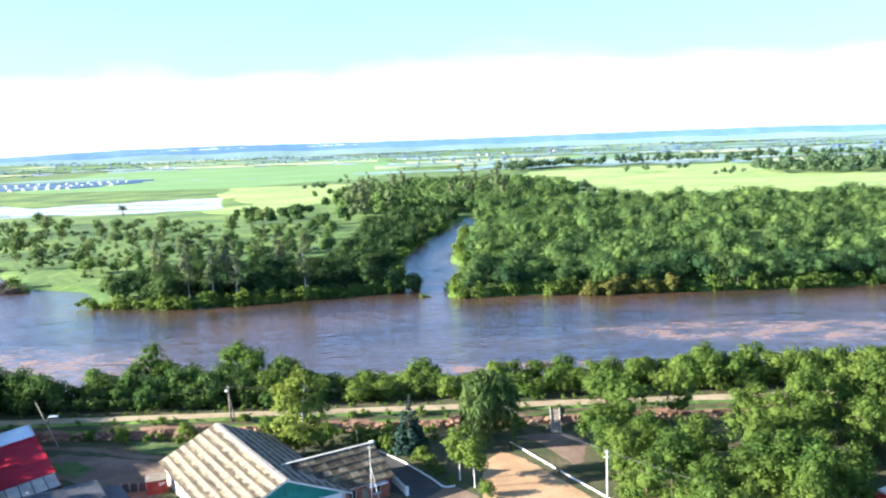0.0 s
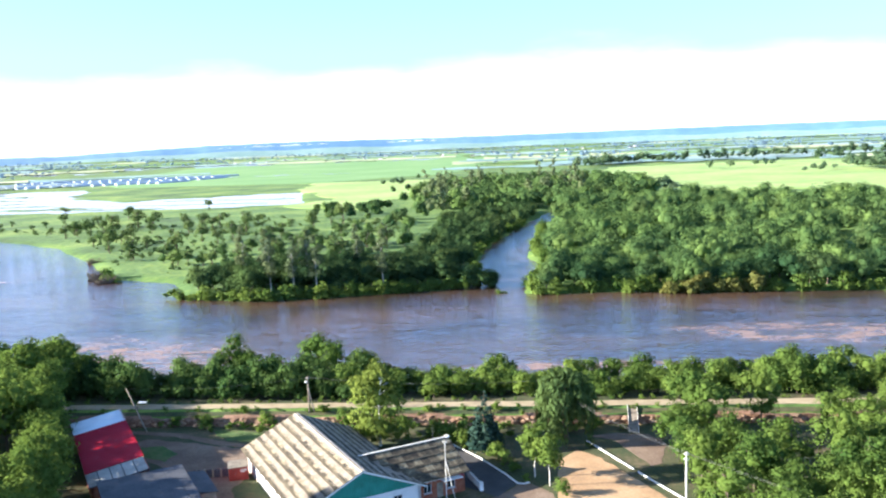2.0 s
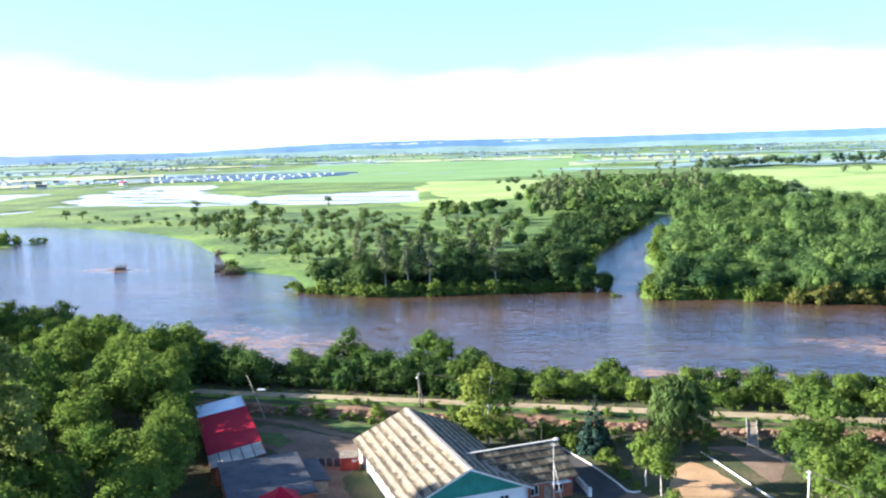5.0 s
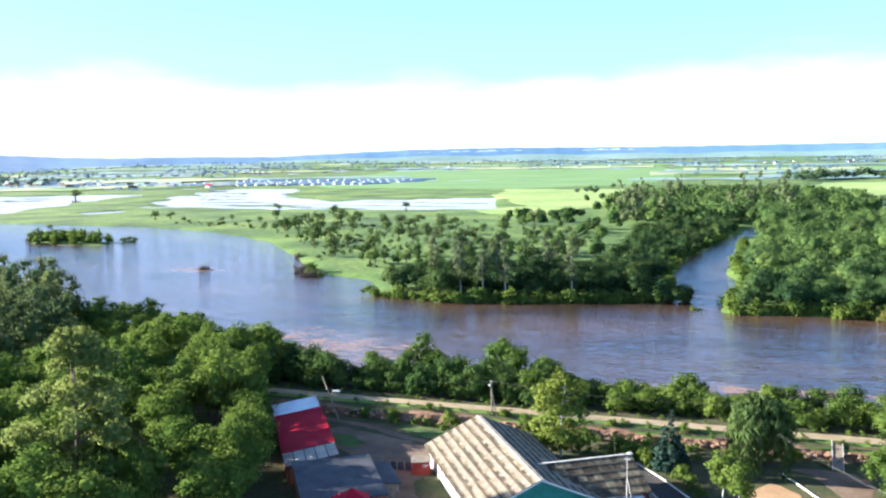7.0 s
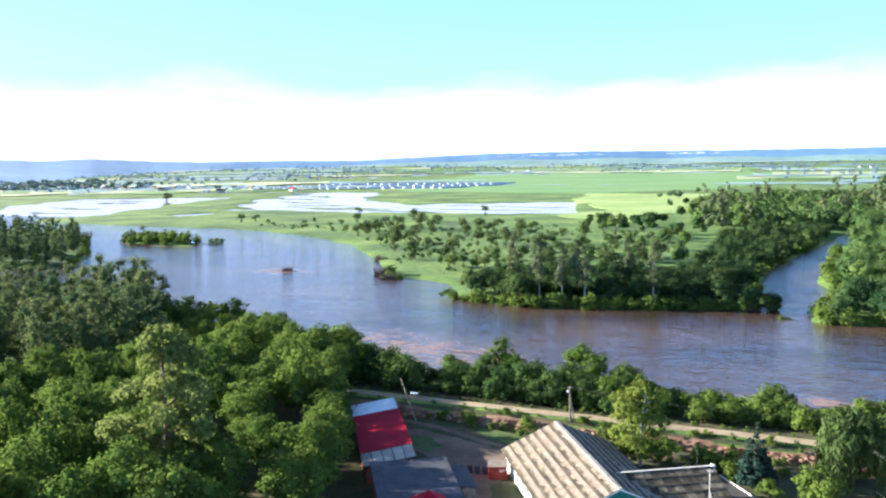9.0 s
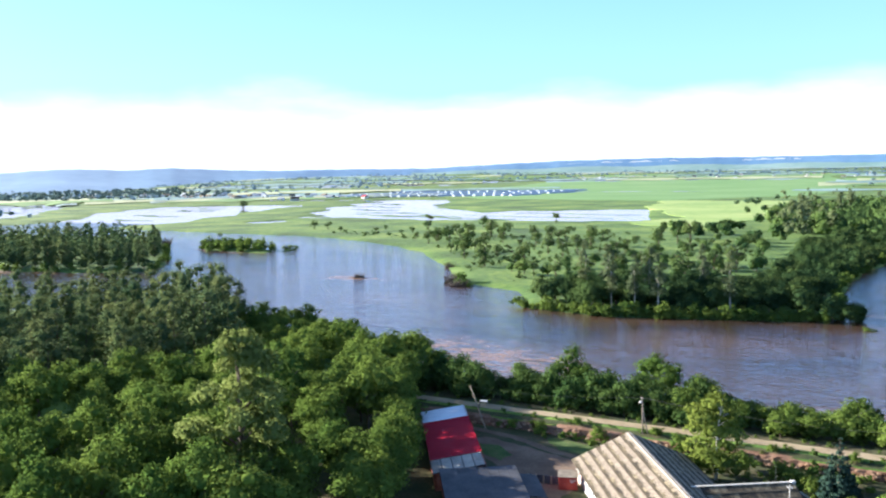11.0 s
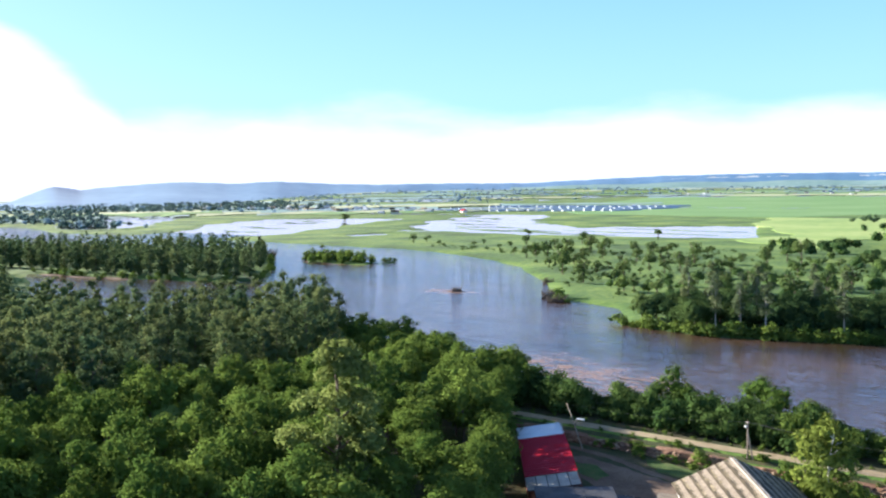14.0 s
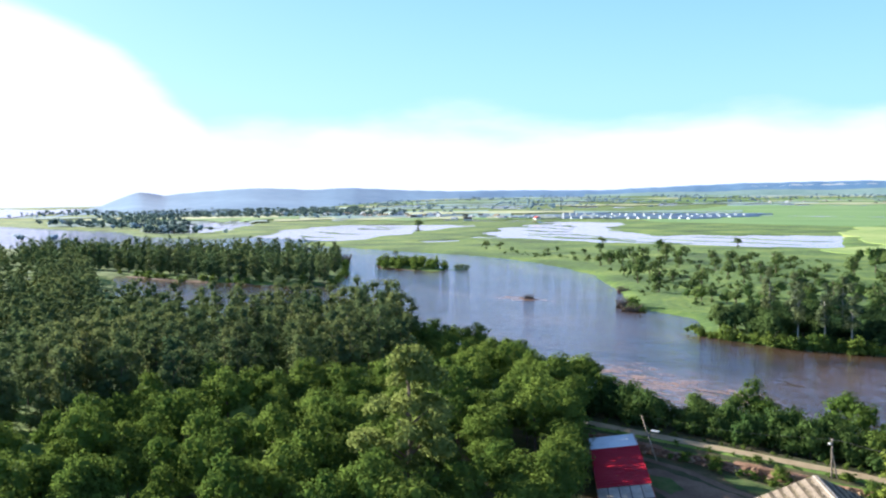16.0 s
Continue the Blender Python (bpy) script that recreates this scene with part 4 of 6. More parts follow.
    for x, y in scatter([(2, 267), (60, 265), (145, 265), (215, 264), (215, 290), (60, 296), (16, 322)], 7.2, 17):
        willow.plant(x, y, rng.uniform(0.8, 1.35), rng.uniform(0.85, 1.15))
    for x, y in scatter([(-165, 345), (-120, 322), (-60, 335), (-52, 420), (-70, 520), (-110, 500), (-130, 420)], 15.0, 88):
        if rng.random() < 0.7:
            willow.plant(x, y, rng.uniform(0.5, 1.15), rng.uniform(0.8, 1.2))
    for x, y, k in ((-12, 279, 1.05), (-10.5, 285, 0.9), (-17, 280, 1.15)):
        shady.plant(x, y, k, 0.95)
    shore = Planter([tree_kind("shore_bush", s, bush_lumps, 170, 0.45, L_BUSH, 3.0, 0.07, limbs=4, spread=0.9, start=0.2) for s in (35, 36, 37)],
                    "low green bush overhanging the water", "bush", "bushes on the far shore")
    brink = []
    for x, y in along([(-118, 271), (-84, 262), (-32, 274), (-14, 281)], 2.5, 38, 0.4) + along([(1, 267), (48, 263), (141, 263), (240, 261)], 2.7, 39, 0.4):
        ys = np.arange(y - 10, y + 12, 0.5)
        zs = ground_z(np.full(len(ys), x), ys)
        wet = np.where(zs < WATER_Z + 0.05)[0]
        brink.append((x, float(ys[wet[-1]]) + rng.uniform(-0.3, 1.6)) if len(wet) else (x, y))
    for x, y in brink + along([(-15, 283), (-19, 331), (-18, 385), (-11, 425), (4, 500)], 5.5, 38) + along([(-500, 263), (-443, 268), (-397, 276), (-361, 287), (-340, 304), (-385, 353), (-450, 414)], 8.5, 82) + along([(2, 268), (11, 321), (7, 365), (13, 470)], 4.5, 40):
        shore.plant(x, y, rng.uniform(0.7, 1.3), rng.uniform(0.8, 1.25), sink=0.4)
    tan = Planter([tree_kind("tan_bush", s, bush_lumps, 420, 0.5, L_TAN, 3.0, 0.07, limbs=4, spread=0.9, start=0.2) for s in (41, 42)], "yellow-brown bush standing in flood water", "bush", "yellow-brown bushes on the far shore")
    for x, y in along([(46, 262), (78, 262)], 3.0, 43):
        tan.plant(x, y, rng.uniform(1.0, 1.5), rng.uniform(0.9, 1.2), sink=0.5)
    for x, y, k in ((-7, 268, 0.7), (-5.6, 268.4, 0.5), (-119, 270, 0.9), (-121.5, 270.5, 0.6)):
        shore.plant(x, y, k, 0.8, sink=-1.2)
    for x, y, k in ((-162, 312, 1.0), (-166, 316, 1.3), (-158, 309, 0.8)):
        shore.plant(x, y, k, 1.1, sink=0.3)
    for x, y in scatter(ISLAND, 6.5, 44):
        shore.plant(x, y, rng.uniform(1.2, 1.9), rng.uniform(0.8, 1.1), sink=0.3)
    for x, y in ((-347, 417), (-344, 418.5), (-341, 420)):
        shore.plant(x, y, 1.0, 0.8, sink=0.4)
    # the near bank
    bush = Planter([tree_kind("bush", s, bush_lumps, 700, 0.23, L_BUSH, 3.0, 0.07, limbs=4, spread=0.9, start=0.2) for s in (7, 8, 9, 45, 46)],
                   "green leafy bush on the river bank", "bush", "bushes along the near bank")
    # western bushes use the leaf darkened for shade
    thicket = Planter([tree_kind("thicket_bush", s, bush_lumps, 700, 0.23, L_THICKET_SHADE, 3.0, 0.07, limbs=4, spread=0.9, start=0.2) for s in (147, 148, 149)],
                      "dark green bush in a thicket on the river bank", "bush", "thicket along the near bank")
    for x, y in scatter([(-108, 146.2), (125, 146.8), (125, 163), (-80, 163), (-110, 170)], 3.9, 15):
        tall = 1.0 + 0.2 * max(0.0, min(1.0, (x - 28) / 14)) + 0.25 * max(0.0, min(1.0, (-26 - x) / 10))
        (bush if x > -27 + 8 * math.sin(y) else thicket).plant(x, y, rng.uniform(0.85, 1.5) * (0.86 + 0.14 * tall), rng.uniform(0.7, 1.15) * tall)
    for x, y, s in ((-59.5, 164, 1.0), (-56, 162, 0.75), (-42, 164, 1.05), (-38.5, 160, 0.9), (-31.5, 157, 0.8), (-96, 160, 1.1), (-88, 156, 0.8)):
        broad.plant(x, y, s, 1.2)
    # east of the court
    ash = Planter([tree_kind("ash_tree", s, broad_lumps, 1600, 0.24, L_BUSH, 8.0, 0.18, limbs=7) for s in (51, 52, 53)], "bright green leafy tree beside the court", "tree", "trees east of the court")
    for x, y in scatter([(26, 88), (23, 112), (21, 122), (23, 134), (36, 136), (60, 136), (112, 136), (112, 76), (66, 76), (52, 96), (40, 88)], 6.1, 16):
        if not (0.235 < x / y < 0.375 and y > 116) and not (52 < x < 74 and 94 < y < 112):
            ash.plant(x, y, rng.uniform(0.8, 1.12), rng.uniform(0.85, 1.15))
    for x, y, s in ((38.5, 134.5, 0.9),):
        ash.plant(x, y, s, 1.25)
    # single trees round the house
    birch = Planter([tree_kind("birch_tree", 55, birch_lumps, 2900, 0.32, L_BIRCH, 13.5, 0.2, BIRCHBARK, limbs=9, spread=1.1, droop=0.2, core=0.5, hang=0.4)], "full yellow-green birch behind the house", "tree", "")
    birch.plant(-23.4, 127.5, 1.24, 0.9)
    weeping = Planter([tree_kind("weeping_willow", 56, weeping_lumps, 4200, 0.34, L_WILLOW, 7.0, 0.28, limbs=7, spread=2.4, droop=0.4, core=0.40, hang=0.6)], "grey-green willow with hanging branches", "tree", "")
    weeping.plant(6.6, 130, 1.34, 1.12)
    sap = Planter([tree_kind("young_birch", s, sapling_lumps, 900, 0.26, L_BUSH, 6.5, 0.1, BIRCHBARK, limbs=5, spread=0.9) for s in (57, 58)], "young birch with a whitewashed stem", "tree", "young birches by the forecourt")
    sap.plant(1.3, 114.8, 1.22, 0.95, 0)
    sap.plant(3.3, 111.8, 1.15, 0.95, 1)
    sap.plant(-19.5, 92.5, 0.8, 0.95, 1)
    low = Planter([tree_kind("shrub", s, bush_lumps, 420, 0.26, L_BUSH, 2.2, 0.05, limbs=3, spread=0.6, start=0.2) for s in (59, 60)], "small rounded green shrub", "shrub", "shrubs in the yards")
    for x, y, s in ((5.0, 108.6, 0.62), (0.0, 113.4, 0.3), (-3.2, 119.5, 0.6), (-4.6, 122.0, 0.75), (-1.5, 117.2, 0.5), (-10, 131, 0.9), (-14, 131.5, 0.8), (-45, 137.2, 0.75), (-56, 136.9, 0.7), (-31, 137.4, 0.8), (-62, 137.2, 0.6),
                    (-20, 133, 0.8), (-13, 128.6, 0.9), (-9.4, 126.4, 0.8), (12, 135.5, 0.7), (26, 117, 0.8), (24.5, 108, 0.9), (23, 103, 0.8), (-36, 139.6, 0.5), (-50, 139.5, 0.5), (-17, 139.6, 0.45), (-5, 139.4, 0.5)):
        low.plant(x, y, s, rng.uniform(0.8, 1.1))
    weed = Planter([tree_kind("weed_clump", s, bush_lumps, 80, 0.30, L_BUSH, 1.6, 0.04, limbs=2, spread=0.5, start=0.2) for s in (74, 75)], "low clump of coarse weeds", "weeds", "weeds below the flood bank")
    for x, y in scatter([(-66, 136), (-30, 130), (-12, 128.5), (-6, 129), (10, 132), (26, 134), (26, 138.5), (-66, 138.5)], 2.6, 76):
        if rng.random() < 0.75 and not (16 < x < 20.5):
            weed.plant(x, y, rng.uniform(0.2, 0.62), rng.uniform(0.5, 1.0))
    for x, y in along([(-104, 140.1), (40, 140.1)], 3.0, 78, 0.3) + along([(-104, 144.9), (120, 144.9)], 2.4, 79, 0.4):
        weed.plant(x, y, rng.uniform(0.15, 0.4), rng.uniform(0.5, 0.9))
    # spruce: whorls of drooping boughs
    root = tagged(new("spruce_tree"), "dense dark blue-green spruce", "tree")
    root.matrix_basis = pose(-6.3, 125.2, -0.05)
    v, f = tube([(0, 0, -0.3), (0, 0, 4), (0, 0, 9.6)], [0.2, 0.14, 0.03])
    new("trunk", mesh_of("trunk", v, f, BARK, True)).parent = root
    lumps = []
    for k in range(15):
        t = k / 14
        w = 2.9 * (1 - t) ** 0.8 + 0.12
        for j in range(max(1, int(7 * (1 - t)) + 1)):
            a = j * 6.28 / max(1, int(7 * (1 - t)) + 1) + k
            lumps.append((math.cos(a) * w * 0.72, math.sin(a) * w * 0.72, 1.0 + 8.6 * t, 0.75 * (1 - t) + 0.22))
    v, f, nv = clumps(lumps, 2200, 0.34, 62, flat=0.6, droop=0.3, core=0.7)
    new("crown", mesh_of("crown", v.tolist(), f, L_SPRUCE, True, nv.tolist())).parent = root
    # woodland beyond the first rows
    woods("woodland", scatter([(16, 322), (60, 296), (215, 290), (215, 264), (340, 264), (430, 520), (330, 590), (180, 620), (95, 640), (40, 640), (22, 500), (9, 380)], 13.0, 18), wood_lumps, 320, 0.43, L_WOOD,
          "dense mixed green woodland across the river", "woodland", 30, (0.95, 1.75), (0.75, 1.2), 8)
    # the creek strip takes the shade-darkened willow leaf too
    woods("creek_bank_wood", scatter([(-20, 330), (-18, 385), (-11, 425), (0, 490), (16, 575), (-30, 575), (-46, 500), (-44, 430), (-46, 340)], 8.5, 19), wood_lumps, 380, 0.42, L_SHADY,
          "strip of rounded willows along the creek", "woodland", 40, (0.75, 1.25), (0.8, 1.15), 8)
    woods("creek_woodland", scatter([(-34, 575), (22, 590), (60, 640), (110, 700), (130, 900), (60, 1000), (-80, 940), (-96, 760), (-72, 620)], 12.5, 19), wood_lumps, 150, 0.8, L_WOOD,
          "dense green woodland along the creek", "woodland", 42, (1.0, 1.9), (0.8, 1.3), 8)
    woods("creek_poplars", along([(-60, 560), (-50, 640), (-70, 760), (-40, 900), (60, 960)], 22.0, 29, 16.0) + along([(20, 640), (60, 760)], 16.0, 48, 20.0), clump_tall, 160, 0.9, L_SLIM, "grey-green poplars rising out of the woodland", "woodland", 41, (1.1, 1.5))
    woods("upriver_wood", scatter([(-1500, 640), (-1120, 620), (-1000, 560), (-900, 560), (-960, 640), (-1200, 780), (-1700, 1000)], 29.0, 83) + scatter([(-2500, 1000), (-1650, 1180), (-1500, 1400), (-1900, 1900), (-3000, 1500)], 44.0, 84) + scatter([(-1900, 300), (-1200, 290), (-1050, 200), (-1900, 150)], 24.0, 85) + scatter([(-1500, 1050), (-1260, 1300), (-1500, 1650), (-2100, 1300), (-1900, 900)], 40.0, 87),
          clump_lumps, 20, 1.4, L_HAZY, "woods on the flats below the hills, haze put into their colour", "woodland", 86, (1.2, 2.2), (0.6, 0.9))
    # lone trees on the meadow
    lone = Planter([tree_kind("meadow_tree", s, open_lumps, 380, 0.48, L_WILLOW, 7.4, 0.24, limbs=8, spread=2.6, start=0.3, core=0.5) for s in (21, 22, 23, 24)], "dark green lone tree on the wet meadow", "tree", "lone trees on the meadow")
    for x, y, s in ((-439, 567, 0.9), (-429, 573, 0.8), (-399, 550, 0.5), (-360, 544, 0.5), (-374, 580, 0.6), (-334, 539, 0.5), (-332, 553, 0.55), (-337, 586, 1.1), (-383, 669, 0.9), (-297, 560, 0.9), (-278, 541, 1.1), (-298, 608, 1.2), (-491, 507, 0.6), (-841, 920, 2.0), (-266, 689, 1.0),
                    (-218, 434, 0.8), (-230, 426, 0.7), (-161, 374, 1.2), (-194, 413, 0.8), (-227, 492, 0.8), (-201, 486, 1.0), (-207, 529, 1.0), (-156, 437, 1.2)):
        lone.plant(x, y, 1.2 * s, rng.uniform(0.85, 1.25))
    for x, y in scatter([(-330, 520), (-240, 445), (-165, 330), (-125, 318), (-60, 350), (-64, 450), (-90, 520), (-190, 560)], 16.0, 20):
        if rng.random() < 0.55:
            lone.plant(x, y, rng.choice((0.4, 0.6, 0.8, 1.1, 1.4)) * rng.uniform(0.85, 1.15), rng.uniform(0.8, 1.4))
    woods("meadow_scrub", [p for p in scatter([(-420, 545), (-330, 505), (-240, 440), (-165, 330), (-125, 318), (-60, 345), (-66, 480), (-120, 560), (-250, 640)], 9.0, 80) if noise.noise((p[0] * 0.02, p[1] * 0.02, 9.0)) > 0.05], bush_lumps, 40, 0.45, L_WILLOW, "low scrub and tall weeds on the wet meadow", "scrub", 81, (0.15, 1.0), (0.4, 0.9))
    woods("hedge_trees", along([(-130, 560), (-110, 640), (-70, 700)], 7.0, 64, 22.0) + along([(-140, 560), (-60, 540)], 8.0, 65, 14.0) + along([(-130, 860), (-60, 900)], 12.0, 66, 10.0), clump_lumps, 120, 1.2, L_WOOD, "loose clumps of trees on the meadow", "trees", 67, (0.7, 1.3))
    woods("field_belts", along([(115, 1430), (167, 1588), (248, 1595), (403, 1625)], 6.0, 91, 18.0) + along([(403, 1625), (502, 1669), (634, 1688), (900, 1720)], 8.0, 92, 14.0) + along([(120, 1500), (190, 1560)], 5.0, 93, 30.0) + scatter([(395, 1010), (470, 940), (640, 1000), (640, 1150), (520, 1160), (410, 1100)], 17.0, 94)
          + along([(255, 1180), (380, 1230)], 20.0, 97, 10.0) + along([(470, 1400), (900, 1500)], 22.0, 98, 10.0),
          clump_lumps, 70, 0.9, L_MID, "dark belts of tall trees between the fields", "trees", 101, (1.3, 2.5), (0.8, 1.2))
    woods("field_clumps", along([(116, 806), (152, 814)], 2.4, 95, 8.0) + along([(90, 748), (140, 740)], 4.0, 96, 6.0) + along([(-165, 1024), (-140, 1030)], 5.0, 99, 6.0) + along([(-140, 1145), (-60, 1130)], 16.0, 100, 5.0) + along([(330, 1010), (390, 1060)], 12.0, 102, 10.0),
          clump_lumps, 60, 0.9, L_MID, "clumps of trees and bushes on the pasture", "trees", 103, (0.8, 1.4), (0.7, 1.1))
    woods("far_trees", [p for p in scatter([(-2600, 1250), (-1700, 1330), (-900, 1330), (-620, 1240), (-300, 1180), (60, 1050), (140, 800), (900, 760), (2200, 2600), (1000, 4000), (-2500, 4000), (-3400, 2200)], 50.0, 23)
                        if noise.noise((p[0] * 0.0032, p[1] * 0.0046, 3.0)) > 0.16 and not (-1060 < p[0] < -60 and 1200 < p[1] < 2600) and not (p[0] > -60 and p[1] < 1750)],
          clump_lumps, 16, 1.6, L_FAR_HAZE, "far hedges and clumps of trees on the plain", "trees", 50, (1.0, 2.4), (0.45, 0.8))
    woods("upriver_trees", along([(-1500, 640), (-1150, 640), (-900, 600)], 30.0, 68, 25.0) + along([(-1000, 420), (-760, 400)], 22.0, 69, 20.0) + along([(-2300, 900), (-1700, 1250), (-1250, 1150)], 26.0, 70, 40.0), clump_lumps, 30, 1.4, L_FAR_HAZE, "trees along the flooded upper river", "trees", 72, (1.0, 2.0), (0.6, 1.0))


plant_all()

# ---------------------------------------------------------------- houses
def frame_at(name, x, y, z, turn):
    root = new(name)
    root.matrix_basis = pose(x, y, z, 0, 0, turn)
    return root


def wall_bm(length, height, thick, holes):
    """An upright wall along x from 0, outer face at y = 0, with rectangular openings (x0, x1, z0, z1) of one sill and head height."""
    bm = bmesh.new()
    if not holes:
        return box(0, length, 0, thick, -0.2, height, bm)
    z0, z1 = holes[0][2], holes[0][3]
    if z0 > -0.1:
        box(0, length, 0, thick, -0.2, z0, bm)
    box(0, length, 0, thick, z1, height, bm)
    x = 0.0
    for h in sorted(holes):
        box(x, h[0], 0, thick, z0, z1, bm)
        x = h[1]
    box(x, length, 0, thick, z0, z1, bm)
    return bm


def put(bm, m):
    bmesh.ops.transform(bm, matrix=m, verts=bm.verts[:])
    return bm


def window(parent, m, hole, paint):
    """A casement in a wall opening: frame with a cross bar, pane behind it, sill in front."""
    x0, x1, z0, z1 = hole
    bm, w = bmesh.new(), 0.07
    for b in ((x0, x0 + w, z0, z1), (x1 - w, x1, z0, z1), (x0 + w, x1 - w, z0, z0 + w), (x0 + w, x1 - w, z1 - w, z1), ((x0 + x1) / 2 - w / 2, (x0 + x1) / 2 + w / 2, z0 + w, z1 - w)):
        box(b[0], b[1], 0.10, 0.17, b[2], b[3], bm)
    f = part("window", put(bm, m), paint, parent)
    part("pane", put(box(x0 + 0.02, x1 - 0.02, 0.18, 0.20, z0 + 0.02, z1 - 0.02), m), GLASS, f)
    part("sill", put(box(x0 - 0.06, x1 + 0.06, -0.10, 0.12, z0 - 0.06, z0 - 0.003, bevel=0.01), m), BLUETIN, f)


SHEET_MESH = {}


def slates(roof, eave, along_, up_, length, slope, wide, courses, keep=None, seed=1):
    """Overlapping slate sheets as pieces of a roof: eave corner, the eave's direction, the way up the slope."""
    rng = random.Random(seed)
    e, u = Vector(along_).normalized(), Vector(up_).normalized()
    n = e.cross(u)
    n = -n if n.z < 0 else n
    tall = slope / courses
    key = (round(wide, 3), round(tall, 3))
    if key not in SHEET_MESH:
        me = bpy.data.meshes.new("sheet")
        bm = bmesh.new()
        # shallow waves across the sheet
        k, prev = 6, None
        for j in range(k + 1):
            x, h = -wide / 2 + wide * j / k * 1.03, 0.022 * (j % 2)
            row = [bm.verts.new((x, -0.07, 0.07 + h)), bm.verts.new((x, 0.20 + 0.05 * (j % 3), 0.06 + h)), bm.verts.new((x, tall, 0.0 + h)), bm.verts.new((x, -0.07, 0.012))]
            if prev:
                bm.faces.new((prev[1], row[1], row[2], prev[2]))
                # lower edge and lip of the sheet take the darker edge colour
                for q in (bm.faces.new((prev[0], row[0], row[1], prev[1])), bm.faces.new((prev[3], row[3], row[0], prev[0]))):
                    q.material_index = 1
            prev = row
        bm.to_mesh(me)
        bm.free()
        me.materials.append(SLATE)
        me.materials.append(LAP_EDGE)
        SHEET_MESH[key] = me
    cols = int(round(length / wide))
    for r in range(courses):
        for c in range(cols):
            a, b = (c + 0.5) * length / cols, r * tall
            if keep and not keep(a, b + tall / 2):
                continue
            p = Vector(eave) + e * a + u * b + n * 0.012
            ob = new("sheet", SHEET_MESH[key])
            ob.parent = roof
            rot = Matrix((e, u, n)).transposed().to_4x4()
            ob.matrix_basis = Matrix.Translation(p) @ rot @ pose(0, rng.uniform(-0.02, 0.02), rng.uniform(0, 0.015), rng.uniform(-0.5, 0.3), 0, rng.uniform(-0.6, 0.6))


def white_house():
    h = tagged(frame_at("white_house", -28.35, 111.75, 0, 32.9), "long white plastered house with a mossy grey slate roof", "house")
    long_holes = [(1.2 + 2.78 * k, 2.3 + 2.78 * k, 0.95, 2.35) for k in range(9)]
    end_holes = [(1.8 + 3.6 * k, 3.1 + 3.6 * k, 0.95, 2.35) for k in range(4)]
    sides = [(pose(-8.3, 13.4, 0, 0, 0, -90), 26.8, long_holes), (pose(-8.3, -13.4, 0), 16.6, end_holes), (pose(8.3, -13.4, 0, 0, 0, 90), 26.8, []), (pose(8.3, 13.4, 0, 0, 0, 180), 16.6, end_holes[1:3])]
    for m, n, holes in sides:
        part("wall", put(wall_bm(n, 3.1, 0.4, holes), m), WHITE, h)
        for q in holes:
            window(h, m, q, WHITEPAINT)
    part("plinth", box(-8.38, 8.38, -13.48, 13.48, -0.25, 0.35), CONCRETE, h)
    rise = 4.0 / 8.95
    for s in (-1, 1):
        c = [(0, 13.9, 6.9), (0, -13.9, 6.9), (8.95 * s, -13.9, 2.9), (8.95 * s, 13.9, 2.9)]
        r = part("roof", solid(c if s < 0 else c[::-1], 0.10), WOOD, h)
        slates(r, (8.95 * s, 13.9, 2.93), (0, -1, 0), (-s, 0, rise), 27.8, math.hypot(8.95, 4.0), 1.16, 7,
               (lambda a, b: not (a > 15 and b < 5.2 and a < 25)) if s > 0 else None, 3 + s)
    part("ridge_cap", solid([(-0.32, 13.95, 6.93), (-0.32, -13.95, 6.93), (0.32, -13.95, 6.93), (0.32, 13.95, 6.93)][::-1], -0.10), CONCRETE, h, "pale ridge capping")
    for y, lab in ((-13.30, "teal painted gable boarding"), (13.30, "")):
        g = part("gable", solid([(-8.2, y, 3.1), (8.2, y, 3.1), (0, y, 6.78)], 0.12), TEAL, h, lab)
        for k in range(-7, 8):
            x = k * 1.05
            part("batten", box(x - 0.03, x + 0.03, y - 0.05, y - 0.002, 3.12, 3.1 + (8.2 - abs(x)) * 0.448 - 0.05), TEAL, g)
    for s in (-1, 1):
        part("barge_board", solid([(0, -13.93, 6.95), (8.97 * s, -13.93, 2.95), (8.97 * s, -13.93, 2.72), (0, -13.93, 6.72)][:: -s], 0.05), WHITEPAINT, h)


